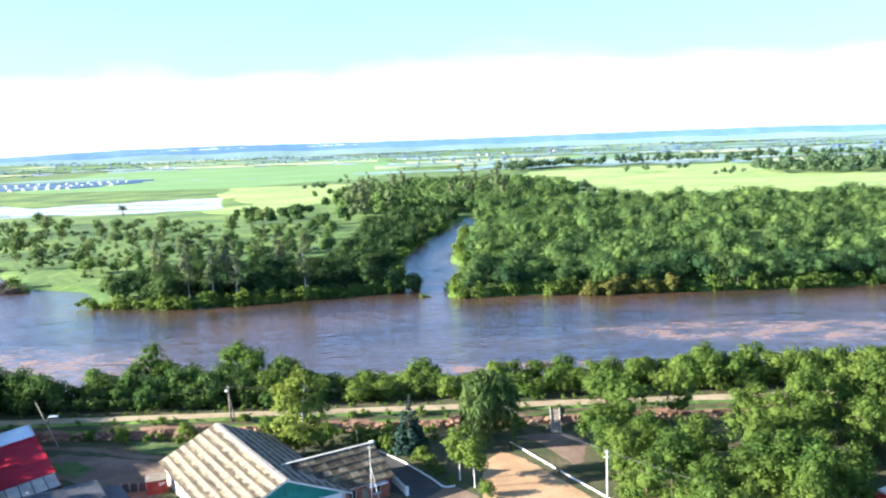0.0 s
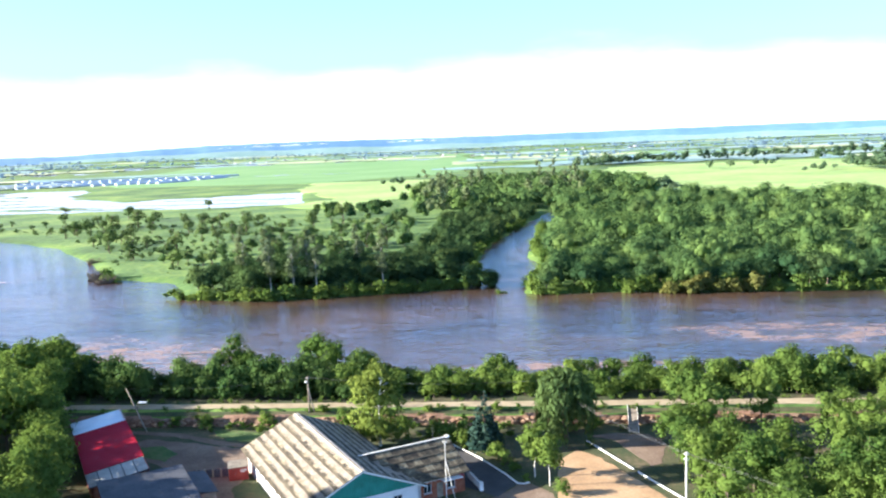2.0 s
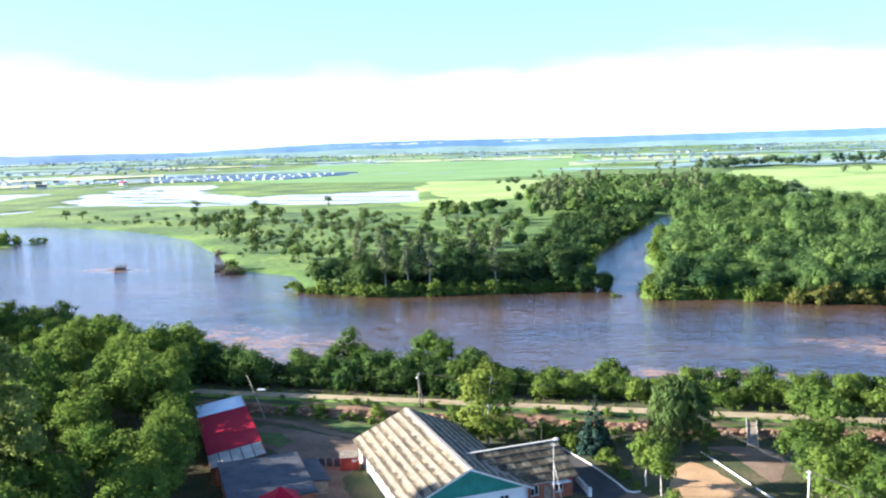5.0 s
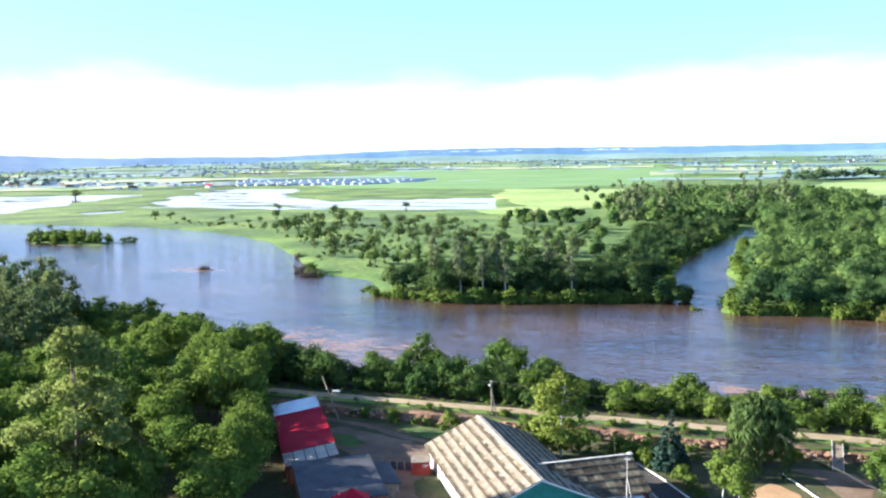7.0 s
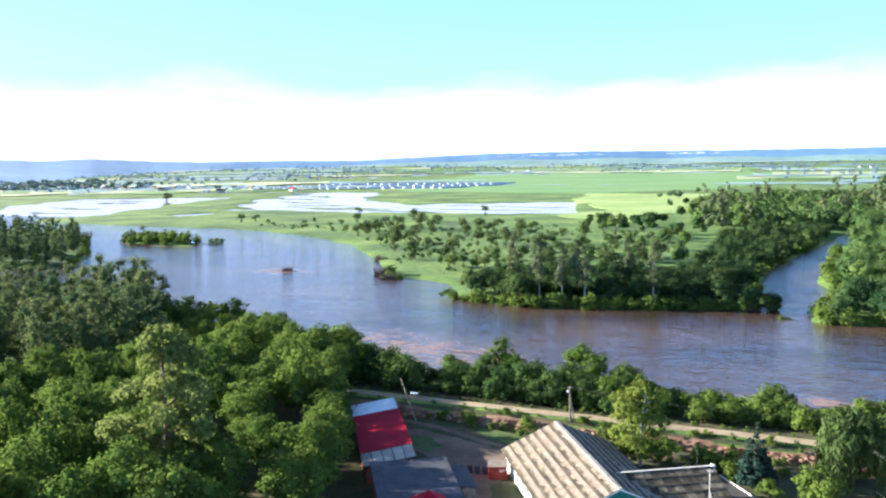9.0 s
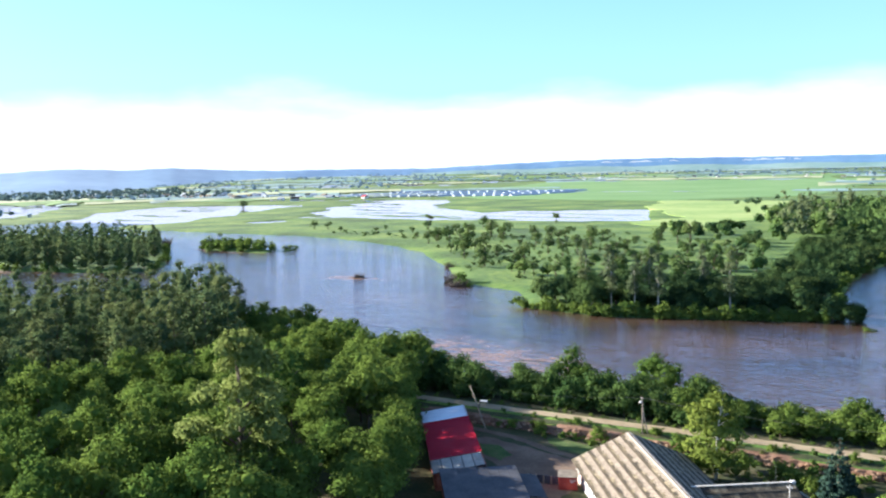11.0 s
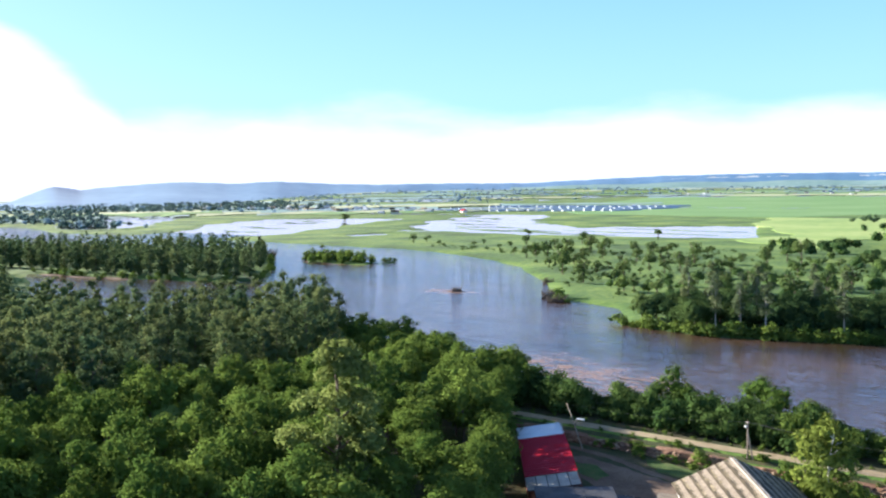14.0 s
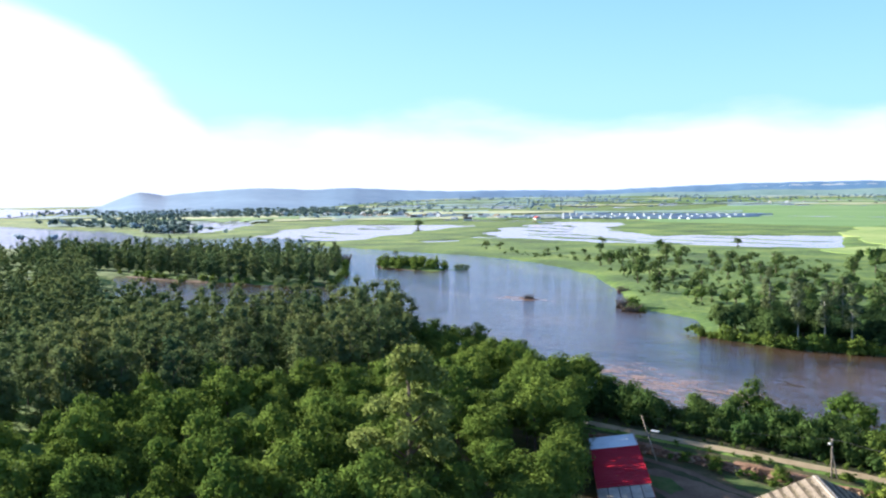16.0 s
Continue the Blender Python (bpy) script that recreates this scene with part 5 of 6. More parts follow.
def brick_annex():
    h = tagged(frame_at("brick_annex", -28.35, 111.75, 0, 32.9), "red brick annex with a weathered slate gable roof", "house")
    front = pose(8.36, -12.1, 0)
    holes = [(1.0, 2.2, 0.9, 2.25), (4.7, 5.9, 0.9, 2.25)]
    part("wall", put(wall_bm(7.4, 3.05, 0.38, holes), front), BRICK, h)
    for q in holes:
        window(h, front, q, WHITEPAINT)
    part("wall", put(wall_bm(11.2, 3.05, 0.38, [(3.0, 4.2, 0.9, 2.25)]), pose(15.76, -12.1, 0, 0, 0, 90)), BRICK, h)
    window(h, pose(15.76, -12.1, 0, 0, 0, 90), (3.0, 4.2, 0.9, 2.25), WHITEPAINT)
    part("wall", put(wall_bm(7.4, 3.05, 0.38, []), pose(15.76, -0.9, 0, 0, 0, 180)), BRICK, h)
    part("gable", solid([(15.7, -12.1, 3.05), (15.7, -0.9, 3.05), (15.7, -6.3, 5.75)], 0.3), BRICK, h)
    part("band", put(box(0.02, 4.3, -0.03, 0.0, 2.5, 2.62), front), WHITEPAINT, h, "white painted band")
    part("door_canopy", put(box(3.6, 6.6, -1.1, 0.0, 2.45, 2.58, bevel=0.02), front), WHITEPAINT, h, "white canopy over the entrance")
    part("sign_board", put(box(6.3, 7.1, -0.16, -0.03, 1.9, 2.7, bevel=0.02), front), REDTIN, h, "red sign board without readable writing")
    part("door", put(box(3.0, 3.95, -0.04, 0.0, 0.0, 2.1, bevel=0.01), front), WOOD, h)
    rise = 3.0 / 6.4
    for s in (-1, 1):
        c = [(2.4, -6.3, 5.92), (16.3, -6.3, 5.92), (16.3, -6.3 + 6.4 * s, 2.92), (9.0, -6.3 + 6.4 * s, 2.92)]
        r = part("roof", solid(c if s > 0 else c[::-1], 0.10), WOOD, h)
        slates(r, (16.3, -6.3 + 6.4 * s, 2.95), (-1, 0, 0), (0, -s, rise), 13.9, math.hypot(6.4, 3.0), 1.16, 5, lambda a, b: a < 7.0 + 6.6 * b / 7.07 + 0.3, 8 + s)
    part("ridge_cap", solid([(2.3, -6.5, 5.97), (16.4, -6.5, 5.97), (16.4, -6.1, 5.97), (2.3, -6.1, 5.97)], -0.06), CONCRETE, h, "pale ridge capping")
    part("vent_pipe", put(box(15.9, 16.5, -6.6, -6.0, 5.85, 6.15, bevel=0.05), Matrix()), WHITEPAINT, h)
    v, f = tube([(15.9, -2.2, 0), (15.9, -2.2, 6.8)], [0.04, 0.025], 6)
    ob = new("aerial", mesh_of("aerial", v, f, WIRE))
    ob.parent = h


def sheds():
    r = tagged(frame_at("red_shed", -63.1, 108.8, 0, 33.5), "long low shed with a dark red tin roof", "shed")
    for m, n in ((pose(0.3, 25.8, 0, 0, 0, -90), 31.0), (pose(0.3, -5.2, 0), 7.5), (pose(7.8, -5.2, 0, 0, 0, 90), 31.0), (pose(7.8, 25.8, 0, 0, 0, 180), 7.5)):
        part("wall", put(wall_bm(n, 2.95, 0.3, []), m), BRICK, r)
    for y0, y1, mat_, lab in ((0.05, 19.15, REDTIN, "dark red tin roof"), (19.2, 26.2, BLUETIN, "pale blue-grey tin roof")):
        z = 0.0 if mat_ is REDTIN else -0.05
        roof = part("roof", solid([(-0.1, y0, 3.0 + z), (8.1, y0, 4.1 + z), (8.1, y1, 4.1 + z), (-0.1, y1, 3.0 + z)], 0.10), mat_, r, lab)
        n = int((y1 - y0) / 1.1)
        for k in range(1, n):
            y = y0 + (y1 - y0) * k / n
            part("seam", solid([(-0.1, y - 0.02, 3.045 + z), (8.1, y - 0.02, 4.145 + z), (8.1, y + 0.02, 4.145 + z), (-0.1, y + 0.02, 3.045 + z)], 0.045), mat_, roof)
    part("parapet", solid([(7.9, -5.5, 4.05), (7.9, 26.1, 4.05), (7.9, 26.1, 2.9), (7.9, -5.5, 2.9)], 0.12), BRICK, r)
    roof = part("roof", solid([(-0.1, -5.6, 2.85), (8.1, -5.6, 3.95), (8.1, 0.0, 3.95), (-0.1, 0.0, 2.85)], 0.08), TAR, r)
    for k in range(5):
        x0, x1 = -0.05 + 1.64 * k, 1.42 + 1.64 * k
        z0, z1 = 2.86 + (x0 + 0.1) * 0.1341, 2.86 + (x1 + 0.1) * 0.1341
        part("sheet", solid([(x0, -5.5, z0 + 0.05), (x1, -5.5, z1 + 0.05), (x1, -0.1, z1 + 0.05), (x0, -0.1, z0 + 0.05)], 0.04), OLDCEMENT, roof, "whitish cement sheet")
    d = tagged(frame_at("dark_shed", -63.1, 108.8, 0, 33.5), "flat-roofed garage with a dark tarred roof", "shed")
    for m, n in ((pose(1.2, -5.9, 0, 0, 0, -90), 14.6), (pose(1.2, -20.5, 0), 11.0), (pose(12.2, -20.5, 0, 0, 0, 90), 14.6), (pose(12.2, -5.9, 0, 0, 0, 180), 11.0)):
        part("wall", put(wall_bm(n, 3.2, 0.3, []), m), BRICK, d)
    roof = part("roof", solid([(0.9, -20.9, 3.3), (12.5, -20.9, 3.3), (12.5, -5.7, 3.6), (0.9, -5.7, 3.6)], 0.15), TAR, d)
    rng = random.Random(4)
    for k in range(8):
        x0, x1 = 0.95 + 1.44 * k, 0.95 + 1.44 * k + 1.40
        q = rng.uniform(0, 0.02)
        part("felt_strip", solid([(x0, -20.85, 3.335 + q), (x1, -20.85, 3.335 + q), (x1, -5.75, 3.635 + q), (x0, -5.75, 3.635 + q)], 0.03), TAR, roof)
    l = tagged(frame_at("lean_to", -63.1, 108.8, 0, 33.5), "dark low lean-to beside the garage", "shed")
    part("wall", box(12.8, 15.2, -14.5, -6.2, -0.2, 2.0), WOOD, l)
    part("roof", solid([(12.7, -14.8, 2.5), (15.5, -14.8, 2.1), (15.5, -6.0, 2.1), (12.7, -6.0, 2.5)], 0.10), TAR, l)
    p = tagged(frame_at("red_porch", -44.6, 94.2, 0, 33.5), "small outbuilding with a bright red pyramid roof", "outbuilding")
    part("wall", box(-1.9, 1.9, -1.9, 1.9, -0.2, 3.6), WHITE, p)
    for k in range(4):
        a = [pose(0, 0, 0, 0, 0, 90 * k) @ Vector(q) for q in ((-2.5, -2.5, 3.5), (2.5, -2.5, 3.5), (0, 0, 5.4))]
        part("roof", solid(a, 0.06), REDTIN, p)


def kiosk():
    k = tagged(frame_at("red_kiosk", -42.6, 114.7, 0, 20), "small red sheet-metal kiosk with a grey roof", "kiosk")
    part("body", box(-1.4, 1.4, -1.15, 1.15, 0.02, 2.0, bevel=0.04), RUST, k)
    part("roof", solid([(-1.5, -1.25, 2.0), (1.5, -1.25, 2.0), (1.5, 1.25, 2.25), (-1.5, 1.25, 2.25)], -0.08), WOOD, k)
    d = part("door", box(-1.2, -0.3, -1.20, -1.152, 0.12, 1.9), RUST, k)
    part("handle", box(-0.5, -0.45, -1.26, -1.202, 1.0, 1.2), WIRE, d)
    for x, z, w in ((0.3, 1.5, 0.9), (0.3, 1.25, 0.6)):
        part("lettering", box(x, x + w, -1.168, -1.152, z, z + 0.13), WHITEPAINT, k, "unreadable white lettering")
    g = tagged(frame_at("board_gate", -46.8, 114.7, 0, 8), "low dark board fence between garage and kiosk", "fence")
    for j in range(17):
        part("board", box(-2.6 + j * 0.3, -2.6 + j * 0.3 + 0.27, -0.02, 0.02, 0.0, 1.25 + 0.05 * (j % 3)), WOOD if j % 4 == 1 else TAR, g)
    part("rail", box(-2.6, 2.5, 0.022, 0.07, 0.9, 1.0), WOOD, g)


white_house()
brick_annex()
sheds()
kiosk()


# ---------------------------------------------------------------- bank, kerbs, ramp, poles
def retaining_bank():
    """The raw red earth and stone face below the track."""
    rng = random.Random(9)
    xs = np.arange(-104, 130, 0.8)
    verts, faces = [], []
    for x in xs:
        h = 1.45 + 0.14 * math.sin(x * 0.23) + 0.1 * math.sin(x * 0.71)
        for k, t in enumerate((0, 0.3, 0.6, 0.85, 1.0)):
            y = 137.2 + 0.7 * t + rng.uniform(-0.16, 0.16) + 0.2 * math.sin(x * 0.4 + t)
            verts.append((x, y if k < 4 else 138.7, -0.15 + (h + 0.25) * t + rng.uniform(-0.05, 0.05)))
    for i in range(len(xs) - 1):
        for k in range(4):
            a = i * 5 + k
            faces.append((a, a + 5, a + 6, a + 1))
    w = tagged(new("retaining_bank", mesh_of("retaining_bank", verts, faces, EARTHWALL)), "raw reddish earth and stone face below the track", "bank", kind="structure")
    meshes = []
    for k in range(6):
        bm = bmesh.new()
        bmesh.ops.create_icosphere(bm, subdivisions=1, radius=0.5)
        for v in bm.verts:
            v.co = Vector((v.co.x * rng.uniform(0.9, 1.3), v.co.y * 0.6, v.co.z * rng.uniform(0.5, 0.8))) * rng.uniform(0.85, 1.1)
        me = bpy.data.meshes.new("stone")
        bm.to_mesh(me)
        bm.free()
        me.materials.append(STONE)
        meshes.append(me)
    for k in range(290):
        x = rng.uniform(-70, 52)
        t = rng.random() ** 1.3
        s = new("stone", rng.choice(meshes))
        s.parent = w
        s.matrix_basis = pose(x, 137.05 + 0.75 * t, 0.1 + 1.15 * t, rng.uniform(-20, 20), rng.uniform(-15, 15), rng.uniform(-25, 25)) @ Matrix.Diagonal((*[rng.uniform(0.5, 1.15)] * 3, 1))


STONE = surface("bank_stone", [(0.15, 0.085, 0.055), (0.28, 0.18, 0.12), (0.40, 0.29, 0.20)], 0.7, 5.0, 0.95, 0.4, vary=0.3)
retaining_bank()


def kerb(name, line, label, gap_every=0):
    root = tagged(new(name), label, "kerb", kind="")
    for a, b in zip(line, line[1:]):
        n = max(1, int(math.dist(a, b) / 1.5))
        turn = math.atan2(b[1] - a[1], b[0] - a[0])
        step = math.dist(a, b) / n
        for k in range(n):
            t = (k + 0.5) / n
            bm = box(-step / 2 + 0.015, step / 2 - 0.015, -0.10, 0.10, -0.1, 0.2, bevel=0.02)
            o = part("kerb_stone", bm, WHITEPAINT, root)
            o.matrix_basis = Matrix.Translation((a[0] + (b[0] - a[0]) * t, a[1] + (b[1] - a[1]) * t, 0)) @ Matrix.Rotation(turn + math.sin(k * 2.3) * 0.012, 4, "Z")


kerb("court_kerb", [(9.8, 129.2), (15.6, 117.4)], "whitewashed kerb along the sand court")
kerb("court_kerb", [(16.1, 116.4), (22.5, 104.0)], "whitewashed kerb along the sand court")
kerb("drive_kerb", [(-11.6, 127.7), (-7.0, 121.9), (-3.0, 115.7), (-1.3, 112.5), (-0.4, 112.2), (0.5, 112.7)], "whitewashed kerb round the asphalt drive")


def parapet():
    p = tagged(frame_at("parapet", -7.4, 112.6, 0, -66), "low whitewashed parapet beside the annex", "wall")
    part("panel", box(-2.6, 2.6, -0.12, 0.12, -0.1, 0.95, bevel=0.02), WHITEPAINT, p)
    part("end_post", box(2.45, 3.0, -0.25, 0.25, -0.1, 1.25, bevel=0.03), WHITEPAINT, p)
    part("coping", box(-2.7, 2.4, -0.18, 0.18, 0.953, 1.03, bevel=0.015), CONCRETE, p)


parapet()


def ramp_stair():
    r = tagged(new("wooden_ramp"), "grey plank ramp with pale edges up to the track", "ramp")
    a, b = Vector((17.8, 133.0, 0.05)), Vector((18.5, 140.6, 2.08))
    d = b - a
    m = Matrix.Translation(a) @ Matrix((d.normalized().cross(Vector((0, 0, 1))).normalized(), d.normalized(), d.normalized().cross(Vector((0, 0, 1))).normalized().cross(d.normalized()))).transposed().to_4x4()
    n = d.length
    for s in (-0.82, 0.74):
        part("stringer", put(box(s, s + 0.1, -0.1, n, -0.15, 0.20), m), CONCRETE, r, "pale side beam")
    for k in range(24):
        y = n * k / 24
        part("plank", put(box(-0.715, 0.735, y + 0.02, y + n / 24 - 0.02, -0.03, 0.03), m), WOOD, r)


ramp_stair()


def pole(name, x, y, z, height, material, label, arms=1, brace=None, lamp=False, lean=(0, 0), thick=1.0):
    p = tagged(new(name), label, "utility pole")
    p.matrix_basis = pose(x, y, z)
    v, f = tube([(0, 0, -0.4), (lean[0] * 0.5, lean[1] * 0.5, height / 2), (lean[0], lean[1], height)], [0.16 * thick, 0.14 * thick, 0.10 * thick], 9)
    new("mast", mesh_of("mast", v, f, material, True)).parent = p
    for k in range(arms):
        zz = height - 0.35 - 0.7 * k
        c = part("crossarm", box(-0.36 + lean[0], 0.36 + lean[0], -0.035 + lean[1], 0.035 + lean[1], zz - 0.035, zz + 0.035), material, p)
        for s in (-0.3, -0.14, 0.14, 0.3):
            v, f = tube([(s + lean[0], lean[1], zz + 0.036), (s + lean[0], lean[1], zz + 0.13), (s + lean[0], lean[1], zz + 0.22)], [0.02, 0.045, 0.028], 6)
            new("insulator", mesh_of("insulator", v, f, WHITEPAINT)).parent = c
    if brace:
        v, f = tube([(brace[0], brace[1], -0.3), (0, 0, height * 0.72)], [0.13 * thick, 0.09 * thick], 8)
        new("brace", mesh_of("brace", v, f, material, True)).parent = p
    if lamp:
        bm = bmesh.new()
        bmesh.ops.create_uvsphere(bm, u_segments=10, v_segments=6, radius=0.24)
        o = part("lamp_globe", bm, WHITEPAINT, p, "white lamp globe", True)
        o.location = (lean[0] - 0.32, lean[1] - 0.1, height - 0.95)
        part("lamp_arm", box(-0.32, 0, -0.12, -0.07, height - 0.74, height - 0.69), WIRE, p)
    return p


pole("utility_pole", -38.1, 139.6, 1.55, 6.7, WOOD, "weathered wooden utility pole with a brace by the track", 1, (0.9, 0.2), True)
pole("utility_pole", 3.3, 136.6, 0, 8.1, WOOD, "weathered wooden utility pole beside the willow", 2, None, True)
pole("concrete_pole", 20.2, 102.6, 0, 8.4, CONCRETE, "pale concrete utility pole with insulators", 2)
pole("white_pole", -10.6, 104.6, 0, 9.4, CONCRETE, "whitewashed utility pole with a brace before the annex", 1, (1.5, -0.4), thick=0.5)


def street_lamp():
    p = tagged(new("street_lamp"), "leaning wooden lamp post by the lane", "lamp post")
    p.matrix_basis = pose(-65.8, 134.4, 0)
    v, f = tube([(0, 0, -0.4), (-1.6, 0.2, 3.6), (-3.4, 0.3, 8.0)], [0.15, 0.13, 0.09], 8)
    new("mast", mesh_of("mast", v, f, WOOD, True)).parent = p
    v, f = tube([(-1.7, 0.2, 4.0), (-1.0, -0.6, 5.4), (-0.3, -1.3, 5.8)], [0.09, 0.08, 0.07], 6)
    new("arm", mesh_of("arm", v, f, WIRE, True)).parent = p
    part("lamp_head", box(-0.5, 1.0, -1.65, -1.15, 5.75, 6.05, bevel=0.1), BLUETIN, p, "pale lamp head")


street_lamp()


def wire(a, b, sag, label="thin sagging overhead wire"):
    pts = [Vector(a).lerp(Vector(b), t / 14) - Vector((0, 0, sag * 4 * (t / 14) * (1 - t / 14))) for t in range(15)]
    v, f = tube(pts, [0.006] * 15, 4)
    tagged(new("overhead_wire", mesh_of("overhead_wire", v, f, WIRE)), label, "wire", "overhead wires")


for s in (-0.3, -0.14, 0.14, 0.3):
    wire((-38.1 + s, 139.6, 8.12), (3.3 + s, 136.6, 7.97), 0.9)
    wire((3.3 + s, 136.6, 7.97), (20.2 + s, 102.6, 8.27), 0.9)
    wire((20.2 + s, 102.6, 8.27), (62 + s, 62, 8.4), 1.1)
    if abs(s) > 0.2:
        wire((-38.1 + s, 139.6, 8.12), (-69.2 + s * 0.4, 134.7, 7.9), 0.8)


def parked_car():
    c = tagged(frame_at("parked_car", 57.2, 103.4, 0, 30), "red and white car parked under the trees", "car")
    bm = box(-2.1, 2.1, -0.85, 0.85, 0.35, 0.95, bevel=0.12)
    part("body", bm, REDTIN, c, smooth=False)
    bm = box(-1.3, 1.0, -0.75, 0.75, 0.953, 1.5, bevel=0.18)
    part("cabin", bm, WHITEPAINT, c, "white cabin")
    for s in (-0.765, 0.755):
        part("side_window", box(-1.0, 0.7, s, s + 0.01, 1.05, 1.35), GLASS, c)
    for x in (-1.35, 1.35):
        for y in (-0.8, 0.8):
            v, f = tube([(x, y - 0.1, 0.33), (x, y + 0.1, 0.33)], [0.33, 0.33], 14)
            f.append(tuple(range(13, -1, -1)))
            new("wheel", mesh_of("wheel", v, f, TAR)).parent = c


parked_car()


# ---------------------------------------------------------------- river debris
def driftwood(x, y, z, seed, size, label):
    rng = random.Random(seed)
    o = tagged(new("driftwood"), label, "driftwood")
    v, f = tube([(-1.6, 0, 0.1), (0, 0.1, 0.35), (1.7, -0.1, 0.2)], [0.22, 0.26, 0.12], 7)
    new("log", mesh_of("log", v, f, BARK, True)).parent = o
    for k in range(46):
        p = Vector((rng.uniform(-1.4, 1.4), rng.uniform(-0.15, 0.15), 0.25))
        d = Vector((rng.uniform(-1.3, 1.3), rng.uniform(-1.0, 1.0), rng.uniform(0.2, 1.4)))
        v, f = tube([p, p + d * 0.6, p + d + Vector((rng.uniform(-0.4, 0.4), 0, 0.1))], [0.08, 0.05, 0.015], 5)
        new("branch", mesh_of("branch", v, f, BARK, True)).parent = o
    o.matrix_basis = Matrix.Translation((x, y, z)) @ Matrix.Rotation(rng.uniform(0, 3), 4, "Z") @ Matrix.Scale(size, 4)


def mud_bar(x, y, a, b):
    v, f, n = [(x, y, WATER_Z + 0.28)], [], 22
    for k in range(n):
        w = 2 * math.pi * k / n
        q = 1 + 0.18 * math.sin(3 * w) + 0.1 * math.sin(5 * w + 1)
        v += [(x + math.cos(w) * a * 0.5 * q, y + math.sin(w) * b * 0.5 * q, WATER_Z + 0.2), (x + math.cos(w) * a * q, y + math.sin(w) * b * q, WATER_Z - 0.1)]
    for k in range(n):
        i, j = 1 + 2 * k, 1 + 2 * ((k + 1) % n)
        f += [(0, i, j), (i, i + 1, j + 1, j)]
    tagged(new("mud_bar", mesh_of("mud_bar", v, f, MUD, True)), "low wet brown mud bar in the river", "mud bar", kind="structure")


mud_bar(-221, 317, 6.5, 2.6)
mud_bar(-385, 400, 24, 5.0)
for x, y in ((-478, 264), (-452, 266), (-424, 271), (-397, 278), (-371, 286)):
    mud_bar(x, y, 19, 4.2)
driftwood(-220, 316.5, -0.9, 1, 1.5, "dark snag of driftwood caught on a mud bar")
driftwood(-163, 308, -1.3, 2, 2.4, "bare brown uprooted tree lying in the river")
driftwood(-172, 319, -1.2, 3, 2.8, "bare brown uprooted tree lying in the river")
driftwood(-198, 366, -1.0, 5, 2.0, "bare branches hanging from the bank into the river")
driftwood(-450, 412, -1.0, 4, 4.0, "dark branches trailing into the river")


# ---------------------------------------------------------------- the far plain
def greenhouses():
    first = tagged(new("greenhouse"), "long pale greenhouse tunnel on the plain", "greenhouse", "greenhouse rows")
    v, f = [], []
    for k in range(9):
        a = math.pi * k / 8
        for x in (-34, 34):
            v.append((x, -math.cos(a) * 4.5, math.sin(a) * 3.6))
    for k in range(8):
        f.append((2 * k, 2 * k + 1, 2 * k + 3, 2 * k + 2))
    f += [tuple(range(0, 18, 2))[::-1], tuple(range(1, 18, 2))]
    new("cover", mesh_of("cover", v, f, TUNNEL)).parent = first
    part("door", box(-34.08, -34.02, -1.0, 1.0, 0.0, 2.2), WOOD, first)
    spots = []
    for bank, (x, y, n) in enumerate(((-1010, 1330, 24), (-980, 1440, 24), (-960, 1560, 22), (-1330, 1300, 12))):
        for k in range(n):
            if (k + bank) % 9 != 7:
                spots.append((x + k * 17.5, y + k * 4.0 + 6 * math.sin(k + bank)))
    for k, (x, y) in enumerate(spots):
        m = pose(x, y, float(ground_z(x, y)) - 0.3, 0, 0, 62)
        if k == 0:
            m0 = m
        else:
            copy_thing(first, m)
    first.matrix_basis = m0


greenhouses()


def village():
    rng = random.Random(12)
    kinds = []
    for wall, roof, lab in ((WHITE, BLUETIN, "small white house with a pale roof on the plain"), (WHITE, SLATE, "small white house with a grey roof on the plain"), (WHITE, REDTIN, "white farm building with a red roof on the plain")):
        h = tagged(new("farmhouse"), lab, "house", "houses on the plain")
        part("wall", box(-7, 7, -5, 5, -0.5, 4), wall, h)
        for s in (-1, 1):
            c = [(-7.6, 0, 7), (7.6, 0, 7), (7.6, 5.8 * s, 3.6), (-7.6, 5.8 * s, 3.6)]
            part("roof", solid(c if s > 0 else c[::-1], 0.2), roof, h)
        for x in (-4, 0, 4):
            part("window", box(x - 0.6, x + 0.6, -5.06, -5.0, 1.2, 2.7), GLASS, h)
        kinds.append(h)
    spots = [(-868, 1275, 2, 0.9)]
    for k in range(70):
        u = rng.random()
        spots.append((-1900 + 950 * u + rng.uniform(-40, 40), 1420 - 180 * u + rng.uniform(-70, 110), rng.randrange(2), rng.uniform(0.6, 1.1)))
    for k in range(36):
        spots.append((rng.uniform(-1100, 500), rng.uniform(2600, 3300), rng.randrange(2), rng.uniform(0.5, 0.9)))
    used = set()
    for x, y, k, s in spots:
        m = pose(x, y, float(ground_z(x, y)), 0, 0, rng.uniform(-40, 40)) @ Matrix.Scale(s, 4)
        if k not in used:
            used.add(k)
            kinds[k].matrix_basis = m
        else:
            b = kinds[k].matrix_basis.copy()
            kinds[k].matrix_basis = Matrix()
            c = copy_thing(kinds[k], Matrix())
            kinds[k].matrix_basis = b
            c.matrix_basis = m


village()


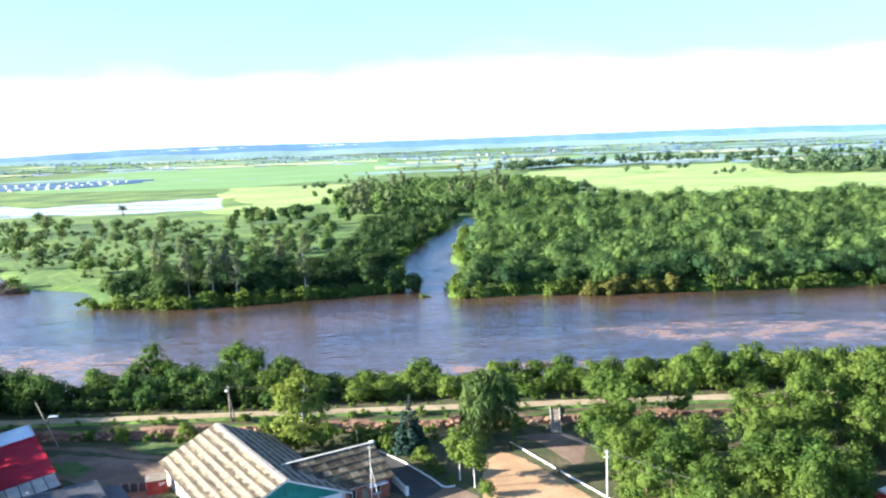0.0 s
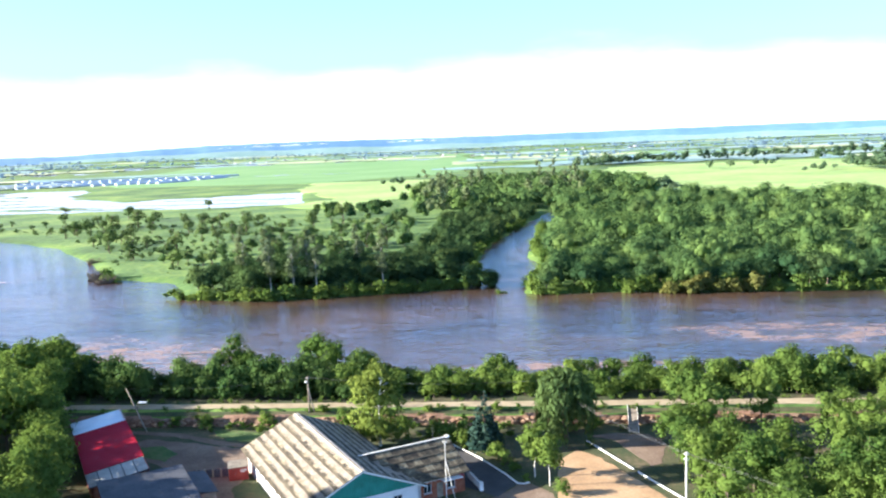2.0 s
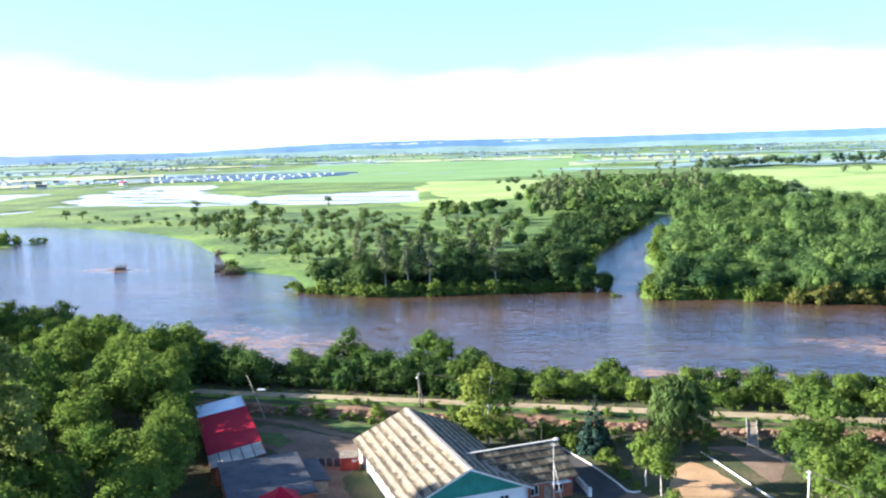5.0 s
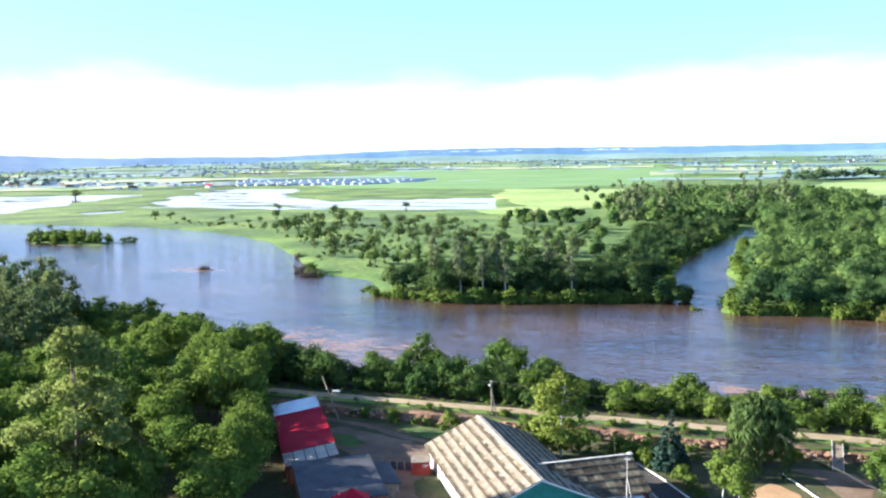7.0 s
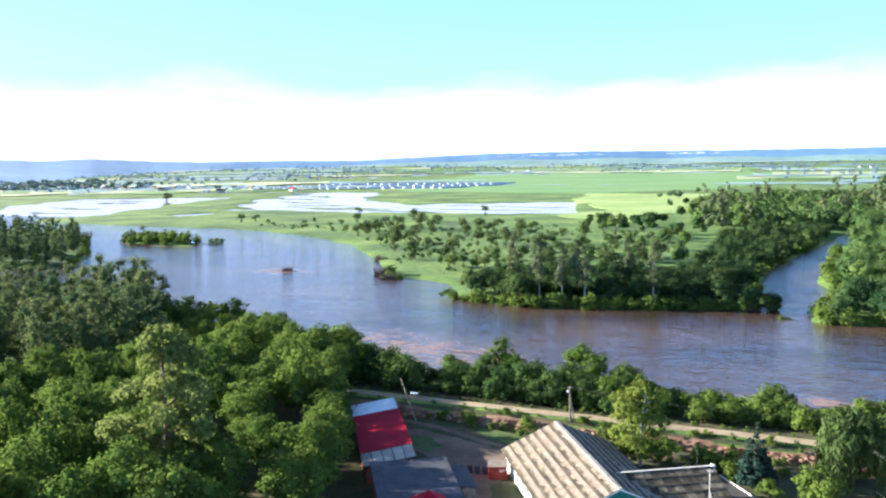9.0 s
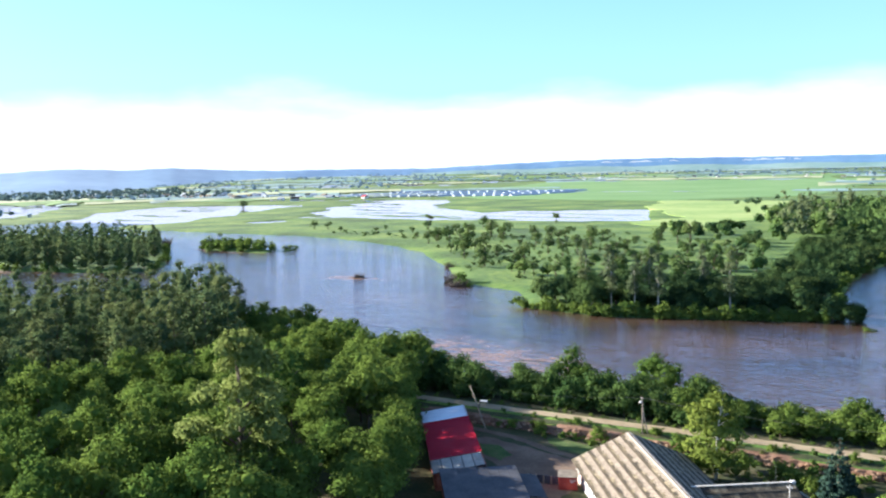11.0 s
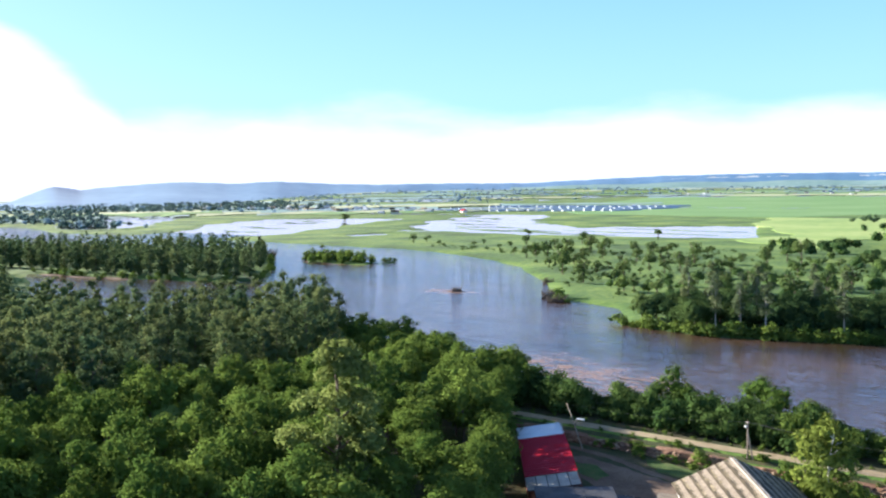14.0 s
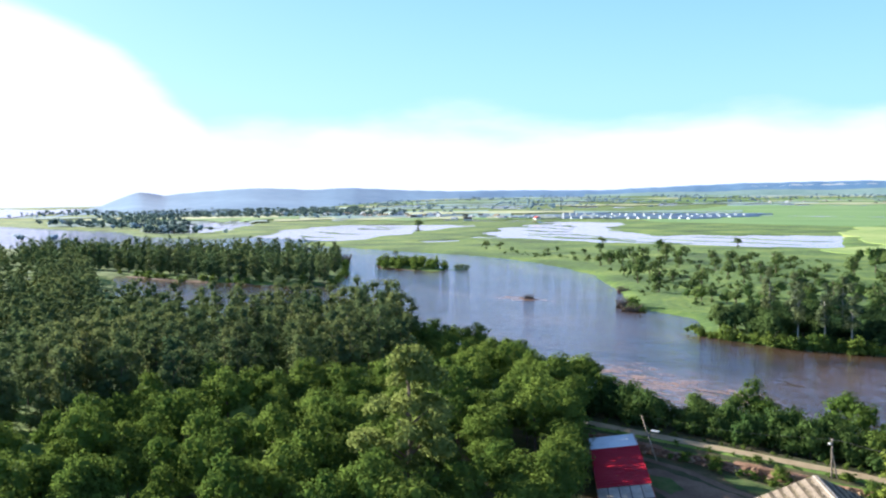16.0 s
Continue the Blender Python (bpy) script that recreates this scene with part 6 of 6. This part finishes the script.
def far_water():
    """Long strips of flood water on the far plain."""
    rng = random.Random(31)
    for k, (x0, x1, y, w) in enumerate(((-1735, -1337, 1295, 14), (-1041, -759, 1125, 12), (-1647, -1450, 1118, 10), (-1500, -700, 1600, 26), (-1250, -620, 1720, 22), (-900, -300, 1560, 14), (-2300, -1100, 2100, 120), (-1400, -200, 2500, 110), (-900, 700, 3300, 130), (300, 1900, 3700, 150), (-2600, -1500, 1500, 90), (200, 900, 2600, 60), (700, 1900, 3000, 60), (-2100, -1200, 1850, 40), (-1900, -1000, 2300, 60), (-1700, -300, 2850, 50), (-2600, -1300, 2700, 90), (-1200, 200, 3050, 45),
                                               (-1450, -1050, 1400, 16), (-1250, -900, 1480, 12), (-700, -350, 2350, 14), (100, 800, 2050, 16), (500, 1300, 2300, 22), (-400, 500, 3600, 60))):
        n = 90
        pts = [(x0 + (x1 - x0) * j / n, y + 0.5 * w * math.sin(j * 0.21 + k) + 0.3 * w * math.sin(j * 0.63 + 2 * k) + (x0 + (x1 - x0) * j / n) * -0.05) for j in range(n + 1)]
        verts, faces = [], []
        for j, (x, yy) in enumerate(pts):
            t = max(0.02, math.sin(math.pi * j / n) ** 0.5 * (0.45 + 0.4 * math.sin(j * 0.37 + 3 * k) + 0.3 * math.sin(j * 0.9 + k) + rng.uniform(-0.1, 0.1))) * w
            verts += [(x, q, float(ground_z(x, q)) + 0.6) for q in (yy - t, yy + t)]
        for j in range(n):
            faces.append((2 * j, 2 * j + 2, 2 * j + 3, 2 * j + 1))
        tagged(new("flood_water", mesh_of("flood_water", verts, faces, CALM)), "bright strip of flood water on the far plain", "water", kind="structure")


far_water()


def far_mist_belt():
    # added water sheets mirror the white sky in place of mist and haze
    for a0, a1, r, d in ((-3, 21, 4180, 80), (-24, -9, 4230, 90), (20, 33, 4050, 90), (-60, -49, 2150, 110), (-96, -61.5, 3300, 1330)):
        n, verts, faces = 30, [], []
        for j in range(n + 1):
            a = radians(a0 + (a1 - a0) * j / n)
            w = d * math.sin(math.pi * (0.02 + 0.96 * j / n)) ** 0.6 * (0.75 + 0.25 * math.sin(j * 1.9))
            for q in (-w, w):
                x, y = (r + q) * math.sin(a), (r + q) * math.cos(a)
                verts.append((x, y, float(ground_z(x, y)) + 1.6))
        for j in range(n):
            faces.append((2 * j, 2 * j + 2, 2 * j + 3, 2 * j + 1))
        tagged(new("flood_water", mesh_of("flood_water", verts, faces, CALM)), "bright water sheet standing in for mist and haze below the hills", "water", kind="structure")


far_mist_belt()


def grass_bars():
    """Low tongues of meadow that stand out of the flood."""
    rng = random.Random(37)
    for x0, x1, y, w in ((-640, -560, 905, 9), (-590, -470, 845, 8), (-560, -400, 800, 9), (-500, -330, 772, 6), (-700, -640, 1060, 14), (-690, -600, 985, 8), (-640, -500, 760, 5), (-420, -240, 806, 4), (-900, -820, 850, 12), (-930, -850, 905, 8),
                         (-860, -760, 735, 9), (-800, -720, 655, 7), (-1180, -1110, 760, 9), (-1320, -1230, 900, 10), (-380, -230, 860, 5)):
        n, verts, faces = 40, [], []
        for j in range(n + 1):
            x = x0 + (x1 - x0) * j / n
            yy = y + w * (0.8 * math.sin(j * 0.19 + y) + 0.35 * math.sin(j * 0.61 + x0)) - 0.18 * (x - x0)
            t = max(0.03, math.sin(math.pi * j / n) ** 0.6 * (0.5 + 0.35 * math.sin(j * 0.43 + y) + 0.3 * math.sin(j * 1.1) + rng.uniform(-0.15, 0.15))) * w
            verts += [(x, yy - t - 1.5, WATER_Z - 0.4), (x, yy - t, WATER_Z + 0.3), (x, yy + t, WATER_Z + 0.3), (x, yy + t + 1.5, WATER_Z - 0.4)]
        for j in range(n):
            for q in range(3):
                i = 4 * j + q
                faces.append((i, i + 4, i + 5, i + 1))
        tagged(new("grass_bar", mesh_of("grass_bar", verts, faces, GRASS, True)), "tongue of green meadow standing out of the flood", "ground", kind="structure")


grass_bars()
